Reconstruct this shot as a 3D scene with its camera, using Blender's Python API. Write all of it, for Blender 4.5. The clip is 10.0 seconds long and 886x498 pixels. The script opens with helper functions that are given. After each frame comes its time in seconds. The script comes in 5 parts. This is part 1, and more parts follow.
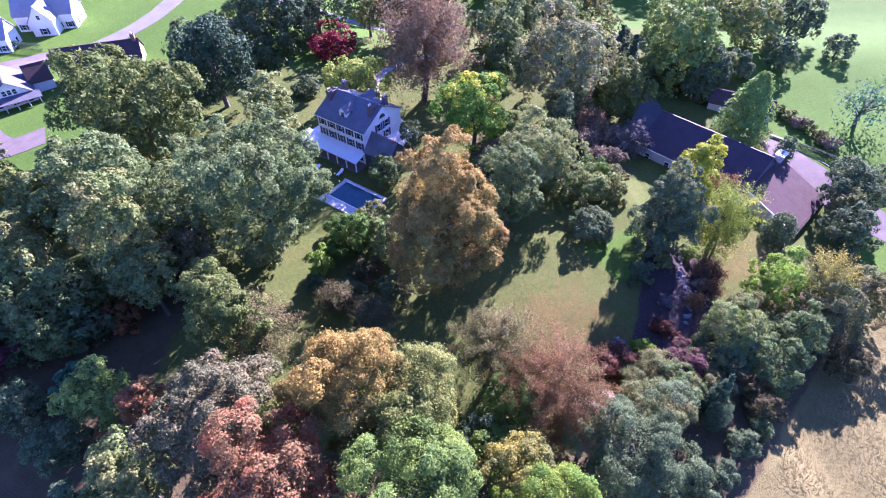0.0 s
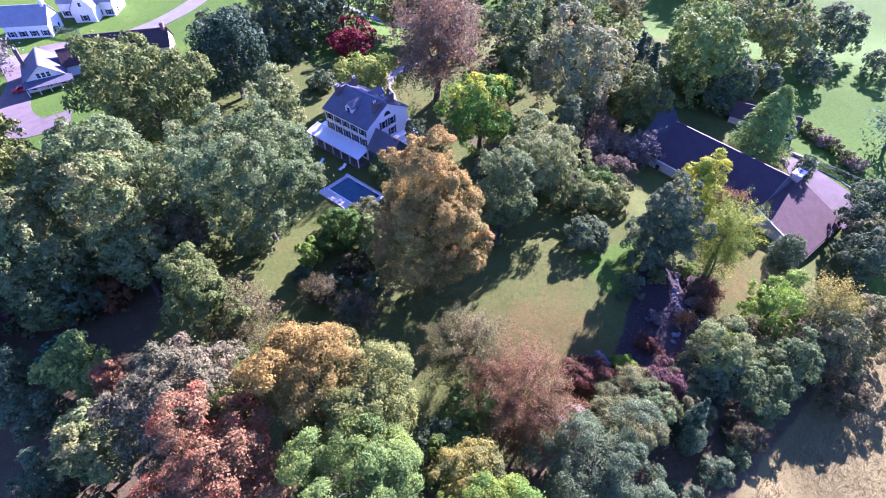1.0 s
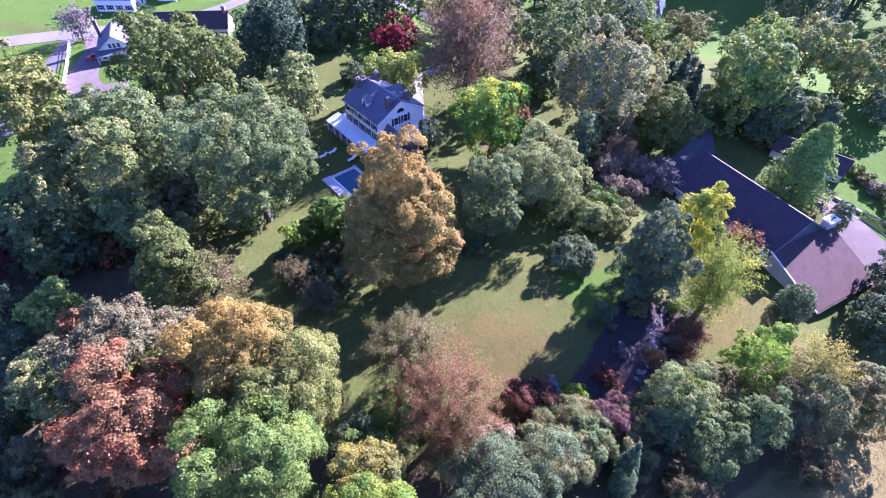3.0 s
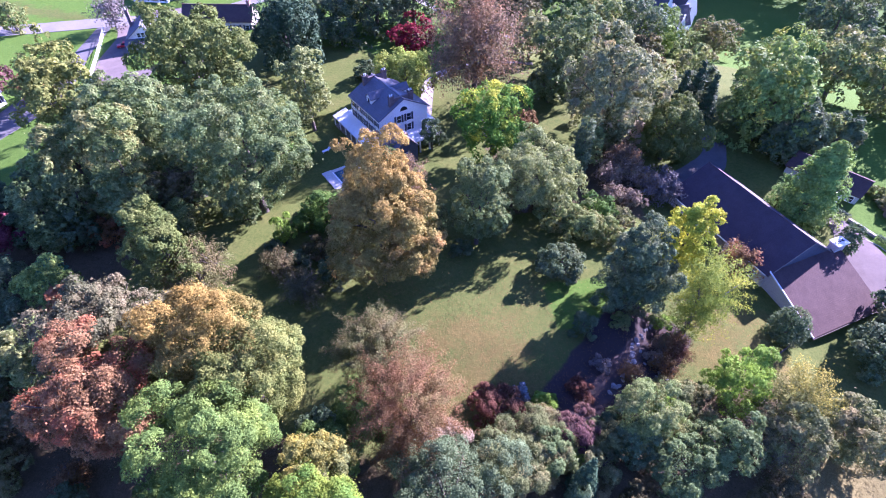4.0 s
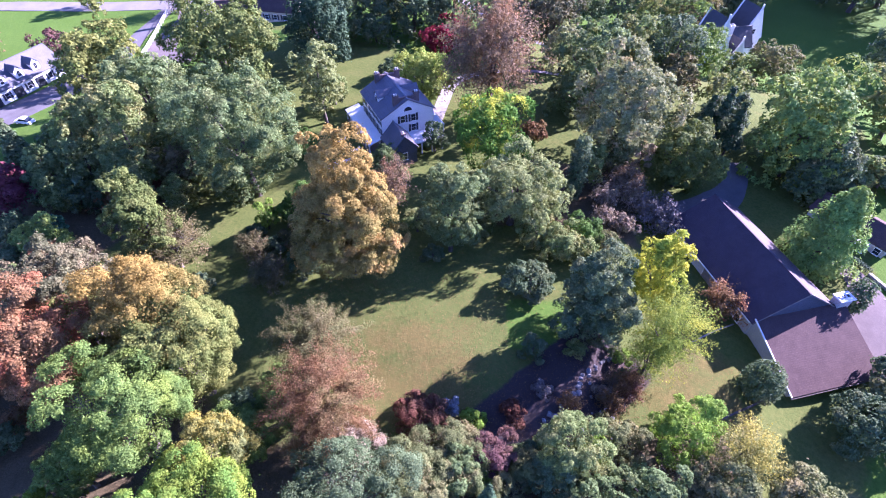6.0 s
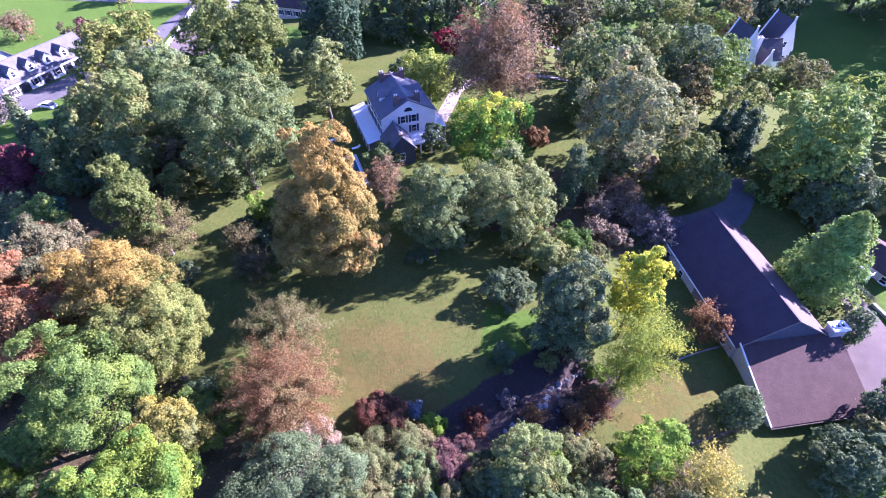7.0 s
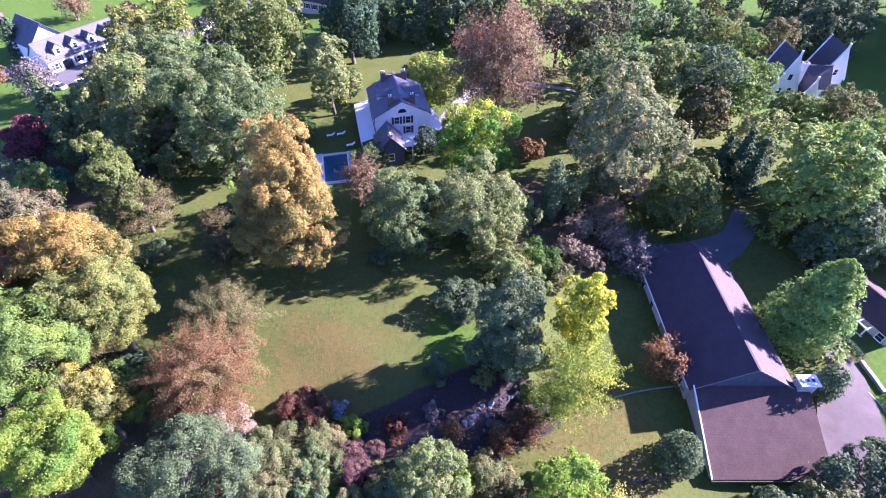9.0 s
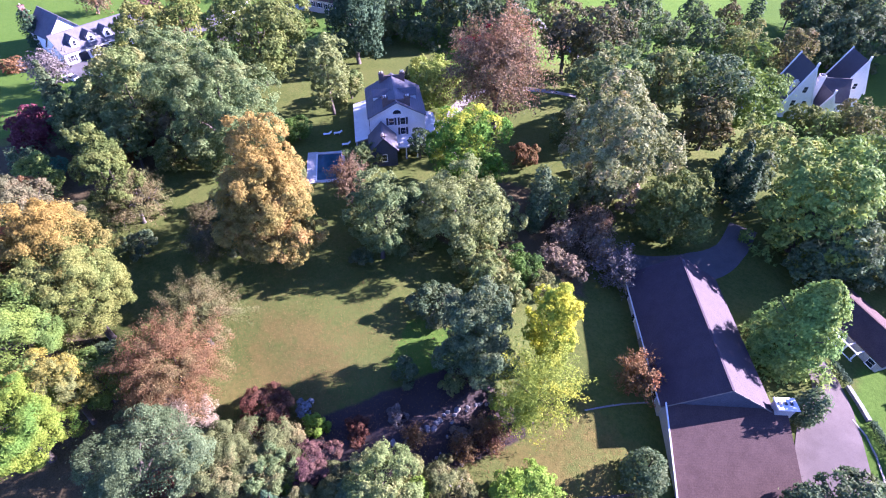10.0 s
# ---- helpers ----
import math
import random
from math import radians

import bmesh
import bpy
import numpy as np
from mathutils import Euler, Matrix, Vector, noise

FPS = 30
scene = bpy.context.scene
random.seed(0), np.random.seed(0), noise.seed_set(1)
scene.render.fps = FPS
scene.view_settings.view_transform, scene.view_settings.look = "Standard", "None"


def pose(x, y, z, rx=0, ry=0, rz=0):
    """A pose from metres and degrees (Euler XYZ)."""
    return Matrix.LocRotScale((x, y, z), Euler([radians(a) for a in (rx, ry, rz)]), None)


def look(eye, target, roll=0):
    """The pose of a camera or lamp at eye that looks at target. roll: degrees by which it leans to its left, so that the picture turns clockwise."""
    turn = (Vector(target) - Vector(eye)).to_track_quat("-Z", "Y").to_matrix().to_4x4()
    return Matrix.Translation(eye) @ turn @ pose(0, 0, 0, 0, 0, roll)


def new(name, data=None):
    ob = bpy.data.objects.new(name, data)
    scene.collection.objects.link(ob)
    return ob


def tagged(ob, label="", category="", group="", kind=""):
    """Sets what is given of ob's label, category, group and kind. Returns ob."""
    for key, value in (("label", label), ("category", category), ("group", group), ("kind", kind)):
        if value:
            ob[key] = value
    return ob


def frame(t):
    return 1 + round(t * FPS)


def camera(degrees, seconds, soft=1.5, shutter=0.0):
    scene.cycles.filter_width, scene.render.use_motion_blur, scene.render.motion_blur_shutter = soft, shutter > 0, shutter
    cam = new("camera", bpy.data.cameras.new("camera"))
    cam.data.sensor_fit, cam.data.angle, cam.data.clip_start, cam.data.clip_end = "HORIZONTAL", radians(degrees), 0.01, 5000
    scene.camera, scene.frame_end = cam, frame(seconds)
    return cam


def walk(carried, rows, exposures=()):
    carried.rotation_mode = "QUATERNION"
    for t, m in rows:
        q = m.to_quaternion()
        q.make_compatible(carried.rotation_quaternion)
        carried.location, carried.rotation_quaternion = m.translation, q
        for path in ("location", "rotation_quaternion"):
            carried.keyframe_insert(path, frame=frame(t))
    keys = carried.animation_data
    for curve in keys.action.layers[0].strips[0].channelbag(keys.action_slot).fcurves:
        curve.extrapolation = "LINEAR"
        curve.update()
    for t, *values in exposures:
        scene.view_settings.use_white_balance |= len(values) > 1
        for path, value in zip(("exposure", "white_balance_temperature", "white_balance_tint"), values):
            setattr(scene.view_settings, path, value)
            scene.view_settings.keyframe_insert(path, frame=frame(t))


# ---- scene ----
cam = camera(82.4, 10.0, soft=1.1)
METRES, EYE, TILT, LEAN, TURN = 72.0, 63.1, -45.4, 0.0, 0.0
ROWS = [
    (0.0, 0.0, 0.0, 0.0, -0.0, 0.0, 0.0),
    (0.5, 0.0491, 0.0039, 0.0005, 1.7, 0.01, -1.79),
    (1.0, 0.0977, 0.0088, 0.0031, 3.52, -0.03, -3.65),
    (1.5, 0.1468, 0.0149, 0.0079, 5.47, -0.16, -5.69),
    (2.0, 0.1955, 0.0217, 0.0142, 7.22, -0.31, -7.49),
    (2.5, 0.2434, 0.0294, 0.0211, 9.09, -0.5, -9.44),
    (4.0, 0.3861, 0.0599, 0.0518, 14.39, -1.53, -14.53),
    (4.5, 0.4334, 0.0745, 0.0659, 16.22, -1.97, -16.23),
    (5.0, 0.4792, 0.0909, 0.083, 17.78, -2.37, -17.69),
    (6.5, 0.6129, 0.1475, 0.1441, 23.77, -4.33, -22.83),
    (7.0, 0.655, 0.1694, 0.1671, 25.51, -4.98, -24.24),
    (7.5, 0.6959, 0.1921, 0.1909, 27.13, -5.62, -25.54),
    (8.0, 0.7342, 0.2154, 0.2152, 28.67, -6.21, -26.77),
    (8.5, 0.7696, 0.2394, 0.2393, 30.44, -6.94, -28.11),
    (9.0, 0.8025, 0.2642, 0.2634, 32.41, -7.84, -29.48),
    (9.5, 0.8336, 0.2887, 0.2876, 34.04, -8.56, -30.59),
    (10.0, 0.8626, 0.3122, 0.3115, 35.44, -9.18, -31.52),
]
walk(cam, [(t, pose(0, 0, EYE, TILT, LEAN, TURN) @ pose(METRES * x, METRES * y, METRES * z, 90 + pitch, roll, yaw)) for t, x, y, z, yaw, pitch, roll in ROWS], exposures=[(0.0, 3.0, 5050, 61), (4.5, 3.0, 5020, 58), (10.0, 2.93, 5230, 54)])

# ---- world, sun, exposure ----
SUN_WAY = Vector((0.50, 0.866, 0.475)).normalized()
world = bpy.data.worlds.new("sky")
world.use_nodes = True
wn = world.node_tree
sky = wn.nodes.new("ShaderNodeTexSky")
sky.sky_type, sky.sun_disc = "NISHITA", False
sky.sun_elevation = math.asin(SUN_WAY.z)
sky.sun_rotation = math.atan2(SUN_WAY.x, SUN_WAY.y)
sky.air_density, sky.dust_density, sky.ozone_density = 0.62, 0.1, 4.5
wn.links.new(sky.outputs[0], wn.nodes["Background"].inputs[0])
wn.nodes["Background"].inputs[1].default_value = 0.073
scene.world = world

sun = new("sun", bpy.data.lights.new("sun", "SUN"))
sun.data.energy, sun.data.angle, sun.data.color = 4.8, radians(0.55), (1.0, 0.885, 0.74)
sun.matrix_world = look(SUN_WAY * 200, (0, 0, 0))


# ---- materials ----
def shader(name, rough=0.8, metal=0.0, spec=0.3):
    """A new node material; returns it with its node tree and Principled shader."""
    m = bpy.data.materials.new(name)
    m.use_nodes = True
    b = m.node_tree.nodes["Principled BSDF"]
    b.inputs["Roughness"].default_value = rough
    b.inputs["Metallic"].default_value = metal
    b.inputs["Specular IOR Level"].default_value = spec
    return m, m.node_tree, b


def ramp(nt, fac, stops):
    r = nt.nodes.new("ShaderNodeValToRGB")
    el = r.color_ramp.elements
    while len(el) < len(stops):
        el.new(0.5)
    for e, (p, c) in zip(el, stops):
        e.position, e.color = p, (*c, 1)
    nt.links.new(fac, r.inputs[0])
    return r.outputs[0]


def mix(nt, fac, a, b, mode="MIX"):
    n = nt.nodes.new("ShaderNodeMix")
    n.data_type, n.blend_type = "RGBA", mode
    for i, v in ((0, fac), (6, a), (7, b)):
        if hasattr(v, "links"):
            nt.links.new(v, n.inputs[i])
        else:
            n.inputs[i].default_value = v if i == 0 else (*v, 1)
    return n.outputs[2]


def grain(nt, scale, detail=4.0, rough=0.6, coords="Object"):
    tc = nt.nodes.new("ShaderNodeTexCoord")
    n = nt.nodes.new("ShaderNodeTexNoise")
    n.inputs["Scale"].default_value = scale
    n.inputs["Detail"].default_value = detail
    n.inputs["Roughness"].default_value = rough
    nt.links.new(tc.outputs[coords], n.inputs["Vector"])
    return n.outputs["Fac"]


def bump(nt, b, height, strength=0.4, dist=0.05):
    n = nt.nodes.new("ShaderNodeBump")
    n.inputs["Strength"].default_value, n.inputs["Distance"].default_value = strength, dist
    nt.links.new(height, n.inputs["Height"])
    nt.links.new(n.outputs[0], b.inputs["Normal"])


def plain(name, c1, c2, scale=1.5, rough=0.8, metal=0.0, fine=18.0, relief=0.25, spec=0.3):
    """Two colours mottled at a broad and a fine scale, with fine relief."""
    m, nt, b = shader(name, rough, metal, spec)
    broad = ramp(nt, grain(nt, scale), [(0.32, c1), (0.68, c2)])
    f = grain(nt, fine, 3)
    col = mix(nt, 0.35, broad, ramp(nt, f, [(0.3, [v * 0.6 for v in c1]), (0.7, [min(1, v * 1.3) for v in c2])]))
    nt.links.new(col, b.inputs["Base Color"])
    bump(nt, b, f, relief, 0.03)
    return m


def courses(name, c1, c2, pitch, rough=0.8, axis=2, depth=0.03, spec=0.3, joint=0.55):
    """Rows along one axis (shingle courses, boards), mottled and worn."""
    m, nt, b = shader(name, rough, 0, spec)
    tc = nt.nodes.new("ShaderNodeTexCoord")
    sep = nt.nodes.new("ShaderNodeSeparateXYZ")
    nt.links.new(tc.outputs["Object"], sep.inputs[0])
    mul = nt.nodes.new("ShaderNodeMath")
    mul.operation = "DIVIDE"
    mul.inputs[1].default_value = pitch
    nt.links.new(sep.outputs[axis], mul.inputs[0])
    fr = nt.nodes.new("ShaderNodeMath")
    fr.operation = "FRACT"
    nt.links.new(mul.outputs[0], fr.inputs[0])
    base = ramp(nt, grain(nt, 0.6), [(0.3, c1), (0.7, c2)])
    fine = ramp(nt, grain(nt, 7, 3), [(0.3, [v * 0.7 for v in c1]), (0.7, [min(1, v * 1.25) for v in c2])])
    col = mix(nt, 0.45, base, fine)
    line = ramp(nt, fr.outputs[0], [(0.0, (joint,) * 3), (0.14, (1, 1, 1))])
    nt.links.new(mix(nt, 1.0, col, line, "MULTIPLY"), b.inputs["Base Color"])
    bump(nt, b, fr.outputs[0], 0.6, depth)
    return m


def leaf_material(name, dark, mid, light, accent=None, share=0.5, top=None, glow=0.32):
    """Leaves that vary one by one and in patches over the crown; accent tints patches, top tints the upper crown."""
    m, nt, b = shader(name, 0.75, 0, 0.08)
    geo = nt.nodes.new("ShaderNodeNewGeometry")
    rnd = geo.outputs["Random Per Island"]
    dark, light = [0.4 * d + 0.6 * v for d, v in zip(dark, mid)], [0.5 * d + 0.5 * v for d, v in zip(light, mid)]
    col = ramp(nt, rnd, [(0.0, dark), (0.45, mid), (1.0, light)])
    clump = ramp(nt, grain(nt, 0.45, 3, 0.6), [(0.3, (0.72,) * 3), (0.7, (1.22,) * 3)])
    if accent:
        alt = ramp(nt, rnd, [(0.0, [v * 0.78 for v in accent]), (0.5, accent), (1.0, [min(1, v * 1.25) for v in accent])])
        patch = ramp(nt, grain(nt, 0.22, 3), [(max(0.0, 0.62 - share * 0.5), (0, 0, 0)), (min(1.0, 0.76 - share * 0.4), (1, 1, 1))])
        col = mix(nt, patch, col, alt)
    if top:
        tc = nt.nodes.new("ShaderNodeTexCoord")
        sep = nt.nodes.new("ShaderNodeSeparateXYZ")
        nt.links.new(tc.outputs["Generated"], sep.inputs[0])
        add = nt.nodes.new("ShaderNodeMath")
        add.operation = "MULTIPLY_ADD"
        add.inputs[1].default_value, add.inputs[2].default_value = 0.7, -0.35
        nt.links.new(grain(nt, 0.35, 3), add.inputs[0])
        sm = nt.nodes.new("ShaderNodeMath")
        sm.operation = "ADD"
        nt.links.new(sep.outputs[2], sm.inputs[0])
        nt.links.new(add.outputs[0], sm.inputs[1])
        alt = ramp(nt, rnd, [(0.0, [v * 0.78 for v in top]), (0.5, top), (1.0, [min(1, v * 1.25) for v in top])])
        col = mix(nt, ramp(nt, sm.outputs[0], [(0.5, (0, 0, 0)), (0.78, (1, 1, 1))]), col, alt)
    col = mix(nt, 1.0, col, clump, "MULTIPLY")
    nt.links.new(col, b.inputs["Base Color"])
    tr = nt.nodes.new("ShaderNodeBsdfTranslucent")
    nt.links.new(mix(nt, 0.3, col, (0.9, 0.85, 0.2), "MULTIPLY"), tr.inputs[0])
    ms = nt.nodes.new("ShaderNodeMixShader")
    ms.inputs[0].default_value = glow
    out = nt.nodes["Material Output"]
    nt.links.new(b.outputs[0], ms.inputs[1])
    nt.links.new(tr.outputs[0], ms.inputs[2])
    nt.links.new(ms.outputs[0], out.inputs[0])
    return m


LEAVES = {
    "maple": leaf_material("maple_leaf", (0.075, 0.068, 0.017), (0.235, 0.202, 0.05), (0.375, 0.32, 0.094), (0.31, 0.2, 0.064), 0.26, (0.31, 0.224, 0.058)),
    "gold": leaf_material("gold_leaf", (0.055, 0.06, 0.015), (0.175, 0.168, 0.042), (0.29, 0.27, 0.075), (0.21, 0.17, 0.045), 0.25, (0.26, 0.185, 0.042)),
    "olivegold": leaf_material("olivegold_leaf", (0.06, 0.078, 0.016), (0.19, 0.21, 0.048), (0.33, 0.335, 0.09), (0.13, 0.165, 0.04), 0.4),
    "redorange": leaf_material("redorange_leaf", (0.075, 0.042, 0.018), (0.215, 0.126, 0.05), (0.33, 0.21, 0.095), (0.29, 0.1, 0.044), 0.26, glow=0.3),
    "graybrown": leaf_material("graybrown_leaf", (0.036, 0.0432, 0.0171), (0.102, 0.11, 0.0477), (0.184, 0.187, 0.0936), (0.14, 0.122, 0.0594), 0.35, glow=0.24),
    "midgreen": leaf_material("midgreen_leaf", (0.034, 0.068, 0.016), (0.1, 0.172, 0.036), (0.2, 0.285, 0.072), (0.14, 0.2, 0.035), 0.35),
    "midgreen2": leaf_material("deepgreen_leaf", (0.05, 0.095, 0.028), (0.148, 0.24, 0.056), (0.29, 0.385, 0.1), (0.25, 0.275, 0.055), 0.3),
    "chartreuse": leaf_material("chartreuse_leaf", (0.06, 0.1, 0.012), (0.19, 0.26, 0.03), (0.33, 0.4, 0.06), (0.1, 0.19, 0.03), 0.35, glow=0.4),
    "yellow": leaf_material("yellow_leaf", (0.14, 0.145, 0.008), (0.43, 0.43, 0.025), (0.63, 0.62, 0.07), (0.22, 0.3, 0.035), 0.34),
    "amber": leaf_material("amber_leaf", (0.09, 0.08, 0.016), (0.26, 0.225, 0.035), (0.4, 0.36, 0.07), (0.13, 0.15, 0.045), 0.42),
    "yellowgreen": leaf_material("yellowgreen_leaf", (0.065, 0.095, 0.012), (0.185, 0.25, 0.034), (0.34, 0.4, 0.065), (0.34, 0.34, 0.035), 0.26, glow=0.4),
    "rusty": leaf_material("rusty_leaf", (0.085, 0.05, 0.022), (0.2, 0.118, 0.05), (0.31, 0.19, 0.088), (0.165, 0.135, 0.05), 0.3, glow=0.4),
    "brownolive": leaf_material("brownolive_leaf", (0.066, 0.06, 0.024), (0.165, 0.14, 0.058), (0.265, 0.215, 0.098), (0.12, 0.132, 0.045), 0.45, glow=0.34),
    "cream": leaf_material("cream_leaf", (0.12, 0.1, 0.06), (0.32, 0.26, 0.17), (0.5, 0.42, 0.3), (0.2, 0.18, 0.09), 0.3),
    "bluegreen": leaf_material("bluegreen_leaf", (0.032, 0.055, 0.024), (0.098, 0.145, 0.06), (0.21, 0.265, 0.125), (0.075, 0.11, 0.045), 0.35, glow=0.3),
    "olivetan": leaf_material("olivetan_leaf", (0.05, 0.068, 0.022), (0.138, 0.166, 0.056), (0.255, 0.28, 0.108), (0.19, 0.168, 0.068), 0.35),
    "lime": leaf_material("lime_leaf", (0.06, 0.12, 0.014), (0.2, 0.325, 0.04), (0.34, 0.47, 0.08), (0.12, 0.22, 0.03), 0.3, glow=0.42),
    "lime2": leaf_material("freshgreen_leaf", (0.035, 0.08, 0.015), (0.1, 0.19, 0.03), (0.19, 0.28, 0.06), (0.06, 0.12, 0.03), 0.4, glow=0.35),
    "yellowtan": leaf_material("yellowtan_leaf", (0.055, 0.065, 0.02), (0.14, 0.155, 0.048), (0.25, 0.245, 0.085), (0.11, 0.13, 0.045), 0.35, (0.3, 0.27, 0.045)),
    "graygreen": leaf_material("graygreen_leaf", (0.04309, 0.079, 0.02633), (0.1265, 0.1892, 0.06464), (0.2451, 0.3169, 0.1288), (0.1676, 0.1972, 0.06943), 0.3, glow=0.42),
    "greyolive": leaf_material("greyolive_leaf", (0.06716, 0.08556, 0.03358), (0.1989, 0.23, 0.09165), (0.3588, 0.3887, 0.1805), (0.2909, 0.2449, 0.1148), 0.22, glow=0.36),
    "graylime": leaf_material("graylime_leaf", (0.0788, 0.112, 0.0315), (0.23, 0.269, 0.0893), (0.414, 0.453, 0.184), (0.171, 0.216, 0.0722), 0.4, glow=0.40),
    "conifer": leaf_material("conifer_leaf", (0.0144, 0.0336, 0.0168), (0.036, 0.072, 0.0336), (0.084, 0.132, 0.06), glow=0.08),
    "purple": leaf_material("purple_leaf", (0.04, 0.02, 0.019), (0.1, 0.05, 0.046), (0.175, 0.098, 0.088), (0.125, 0.075, 0.05), 0.35, glow=0.22),
    "redbrown": leaf_material("redbrown_leaf", (0.045, 0.02, 0.012), (0.13, 0.055, 0.032), (0.215, 0.105, 0.062), (0.105, 0.062, 0.035), 0.35, glow=0.25),
    "blue": leaf_material("blue_needle", (0.07, 0.08, 0.08), (0.17, 0.195, 0.2), (0.31, 0.34, 0.35), glow=0.05),
    "dark": leaf_material("dark_leaf", (0.02778, 0.05555, 0.02386), (0.0793, 0.1288, 0.05555), (0.1994, 0.2576, 0.1288), (0.1187, 0.1389, 0.05958), 0.3, glow=0.32),
    "midolive": leaf_material("midolive_leaf", (0.0553, 0.09223, 0.02765), (0.1566, 0.2203, 0.06458), (0.3154, 0.3683, 0.1296), (0.2203, 0.2203, 0.07387), 0.35, glow=0.38),
    "olive": leaf_material("olive_leaf", (0.0463, 0.0661, 0.0185), (0.132, 0.166, 0.0397), (0.265, 0.284, 0.0859), (0.0926, 0.132, 0.033), 0.4),
    "olivedark": leaf_material("olivedark_leaf", (0.03, 0.035, 0.014), (0.075, 0.08, 0.03), (0.15, 0.15, 0.06), (0.11, 0.09, 0.04), 0.4),
    "yg": leaf_material("greenyellow_leaf", (0.03, 0.085, 0.014), (0.09, 0.21, 0.026), (0.19, 0.34, 0.05), (0.52, 0.5, 0.04), 0.22, glow=0.38),
    "birch": leaf_material("birch_leaf", (0.054, 0.12, 0.0264), (0.144, 0.264, 0.06), (0.264, 0.396, 0.108), (0.204, 0.282, 0.06), 0.35, glow=0.32),
    "brownpink": leaf_material("brownpink_leaf", (0.07, 0.053, 0.032), (0.178, 0.134, 0.075), (0.3, 0.222, 0.125), (0.225, 0.128, 0.06), 0.3, glow=0.36),
    "willow": leaf_material("willow_leaf", (0.095, 0.13, 0.0234), (0.265, 0.32, 0.062), (0.46, 0.49, 0.109), (0.187, 0.27, 0.047), 0.35, glow=0.38),
    "crimson": leaf_material("crimson_leaf", (0.0615, 0.00867, 0.0116), (0.18, 0.0188, 0.0289), (0.26, 0.047, 0.0578), (0.123, 0.0217, 0.0253), 0.4, glow=0.28),
    "crimsondark": leaf_material("plum_leaf", (0.055, 0.018, 0.024), (0.14, 0.042, 0.052), (0.215, 0.08, 0.088), (0.11, 0.035, 0.042), 0.4, glow=0.3),
    "tan": leaf_material("tan_leaf", (0.09, 0.07, 0.045), (0.22, 0.17, 0.11), (0.33, 0.26, 0.18), (0.16, 0.14, 0.07), 0.35, glow=0.15),
    "straw": leaf_material("straw_blade", (0.1, 0.09, 0.036), (0.165, 0.148, 0.066), (0.24, 0.21, 0.1), glow=0.6),
    "gray": leaf_material("gray_leaf", (0.0625, 0.05875, 0.05), (0.1438, 0.1313, 0.115), (0.2375, 0.2188, 0.1938), glow=0.15),
    "teal": leaf_material("teal_leaf", (0.018, 0.06, 0.036), (0.054, 0.156, 0.084), (0.12, 0.252, 0.144), (0.048, 0.12, 0.072), 0.3, glow=0.25),
}
UPPERROOF = courses("weathered_brown_shingle", (0.042, 0.031, 0.036), (0.068, 0.051, 0.06), 0.12, 0.66, 2, 0.02, 0.17, joint=0.85)
GABLESIDE = courses("blue_grey_gable_shingle", (0.055, 0.064, 0.08), (0.1, 0.108, 0.13), 0.25, 0.8, 2, 0.03, 0.1, joint=0.45)
BARK = plain("bark", (0.045, 0.036, 0.028), (0.1, 0.084, 0.068), 2.0, 0.9, fine=25, relief=0.6)
GREYBARK = plain("grey_bark", (0.075, 0.064, 0.054), (0.15, 0.13, 0.112), 2.0, 0.9, fine=25, relief=0.6)
WHITE = courses("white_clapboard", (0.68, 0.68, 0.67), (0.8, 0.8, 0.79), 0.2, 0.6, 2, 0.02, joint=0.75)
STUCCO = plain("white_stucco", (0.66, 0.65, 0.62), (0.78, 0.77, 0.75), 1.2, 0.85)
TRIM = plain("white_trim", (0.72, 0.72, 0.71), (0.82, 0.82, 0.81), 2, 0.5, relief=0.08)
SLATE = courses("slate_shingle", (0.075, 0.075, 0.09), (0.14, 0.135, 0.155), 0.28, 0.6, 2, 0.03, 0.45)
BARNROOF = courses("brown_shingle", (0.055, 0.036, 0.033), (0.092, 0.062, 0.056), 0.12, 0.85, 2, 0.02, 0.1, joint=0.85)
GREYROOF = courses("grey_shingle", (0.075, 0.075, 0.09), (0.125, 0.125, 0.14), 0.14, 0.75, 2, 0.02, spec=0.12, joint=0.8)
LIGHTROOF = courses("pale_grey_shingle", (0.2, 0.2, 0.215), (0.29, 0.29, 0.305), 0.14, 0.8, 2, 0.02, 0.1, joint=0.8)
TINROOF = plain("pale_metal_roof", (0.62, 0.64, 0.66), (0.74, 0.75, 0.77), 0.8, 0.45, 0.0, relief=0.1)
BRICKRED = courses("chimney_brick", (0.16, 0.085, 0.07), (0.26, 0.15, 0.125), 0.15, 0.85, 2, 0.02)
DARKBRICK = courses("sooty_brick", (0.1, 0.075, 0.07), (0.17, 0.125, 0.115), 0.15, 0.85, 2, 0.02)
SIDING = courses("weathered_siding", (0.36, 0.34, 0.31), (0.48, 0.46, 0.43), 0.22, 0.8, 2, 0.02, joint=0.65)
TANWALL = courses("tan_siding", (0.42, 0.36, 0.27), (0.54, 0.47, 0.37), 0.2, 0.8, 2, 0.02, joint=0.7)
GABLE = courses("dark_gable_shingle", (0.032, 0.034, 0.046), (0.06, 0.062, 0.08), 0.25, 0.7, 2, 0.03)
SHUTTER = plain("dark_shutter_paint", (0.018, 0.022, 0.028), (0.04, 0.045, 0.055), 3, 0.5)
STONE = plain("field_stone", (0.16, 0.155, 0.145), (0.3, 0.29, 0.275), 1.3, 0.9, fine=9, relief=0.6)
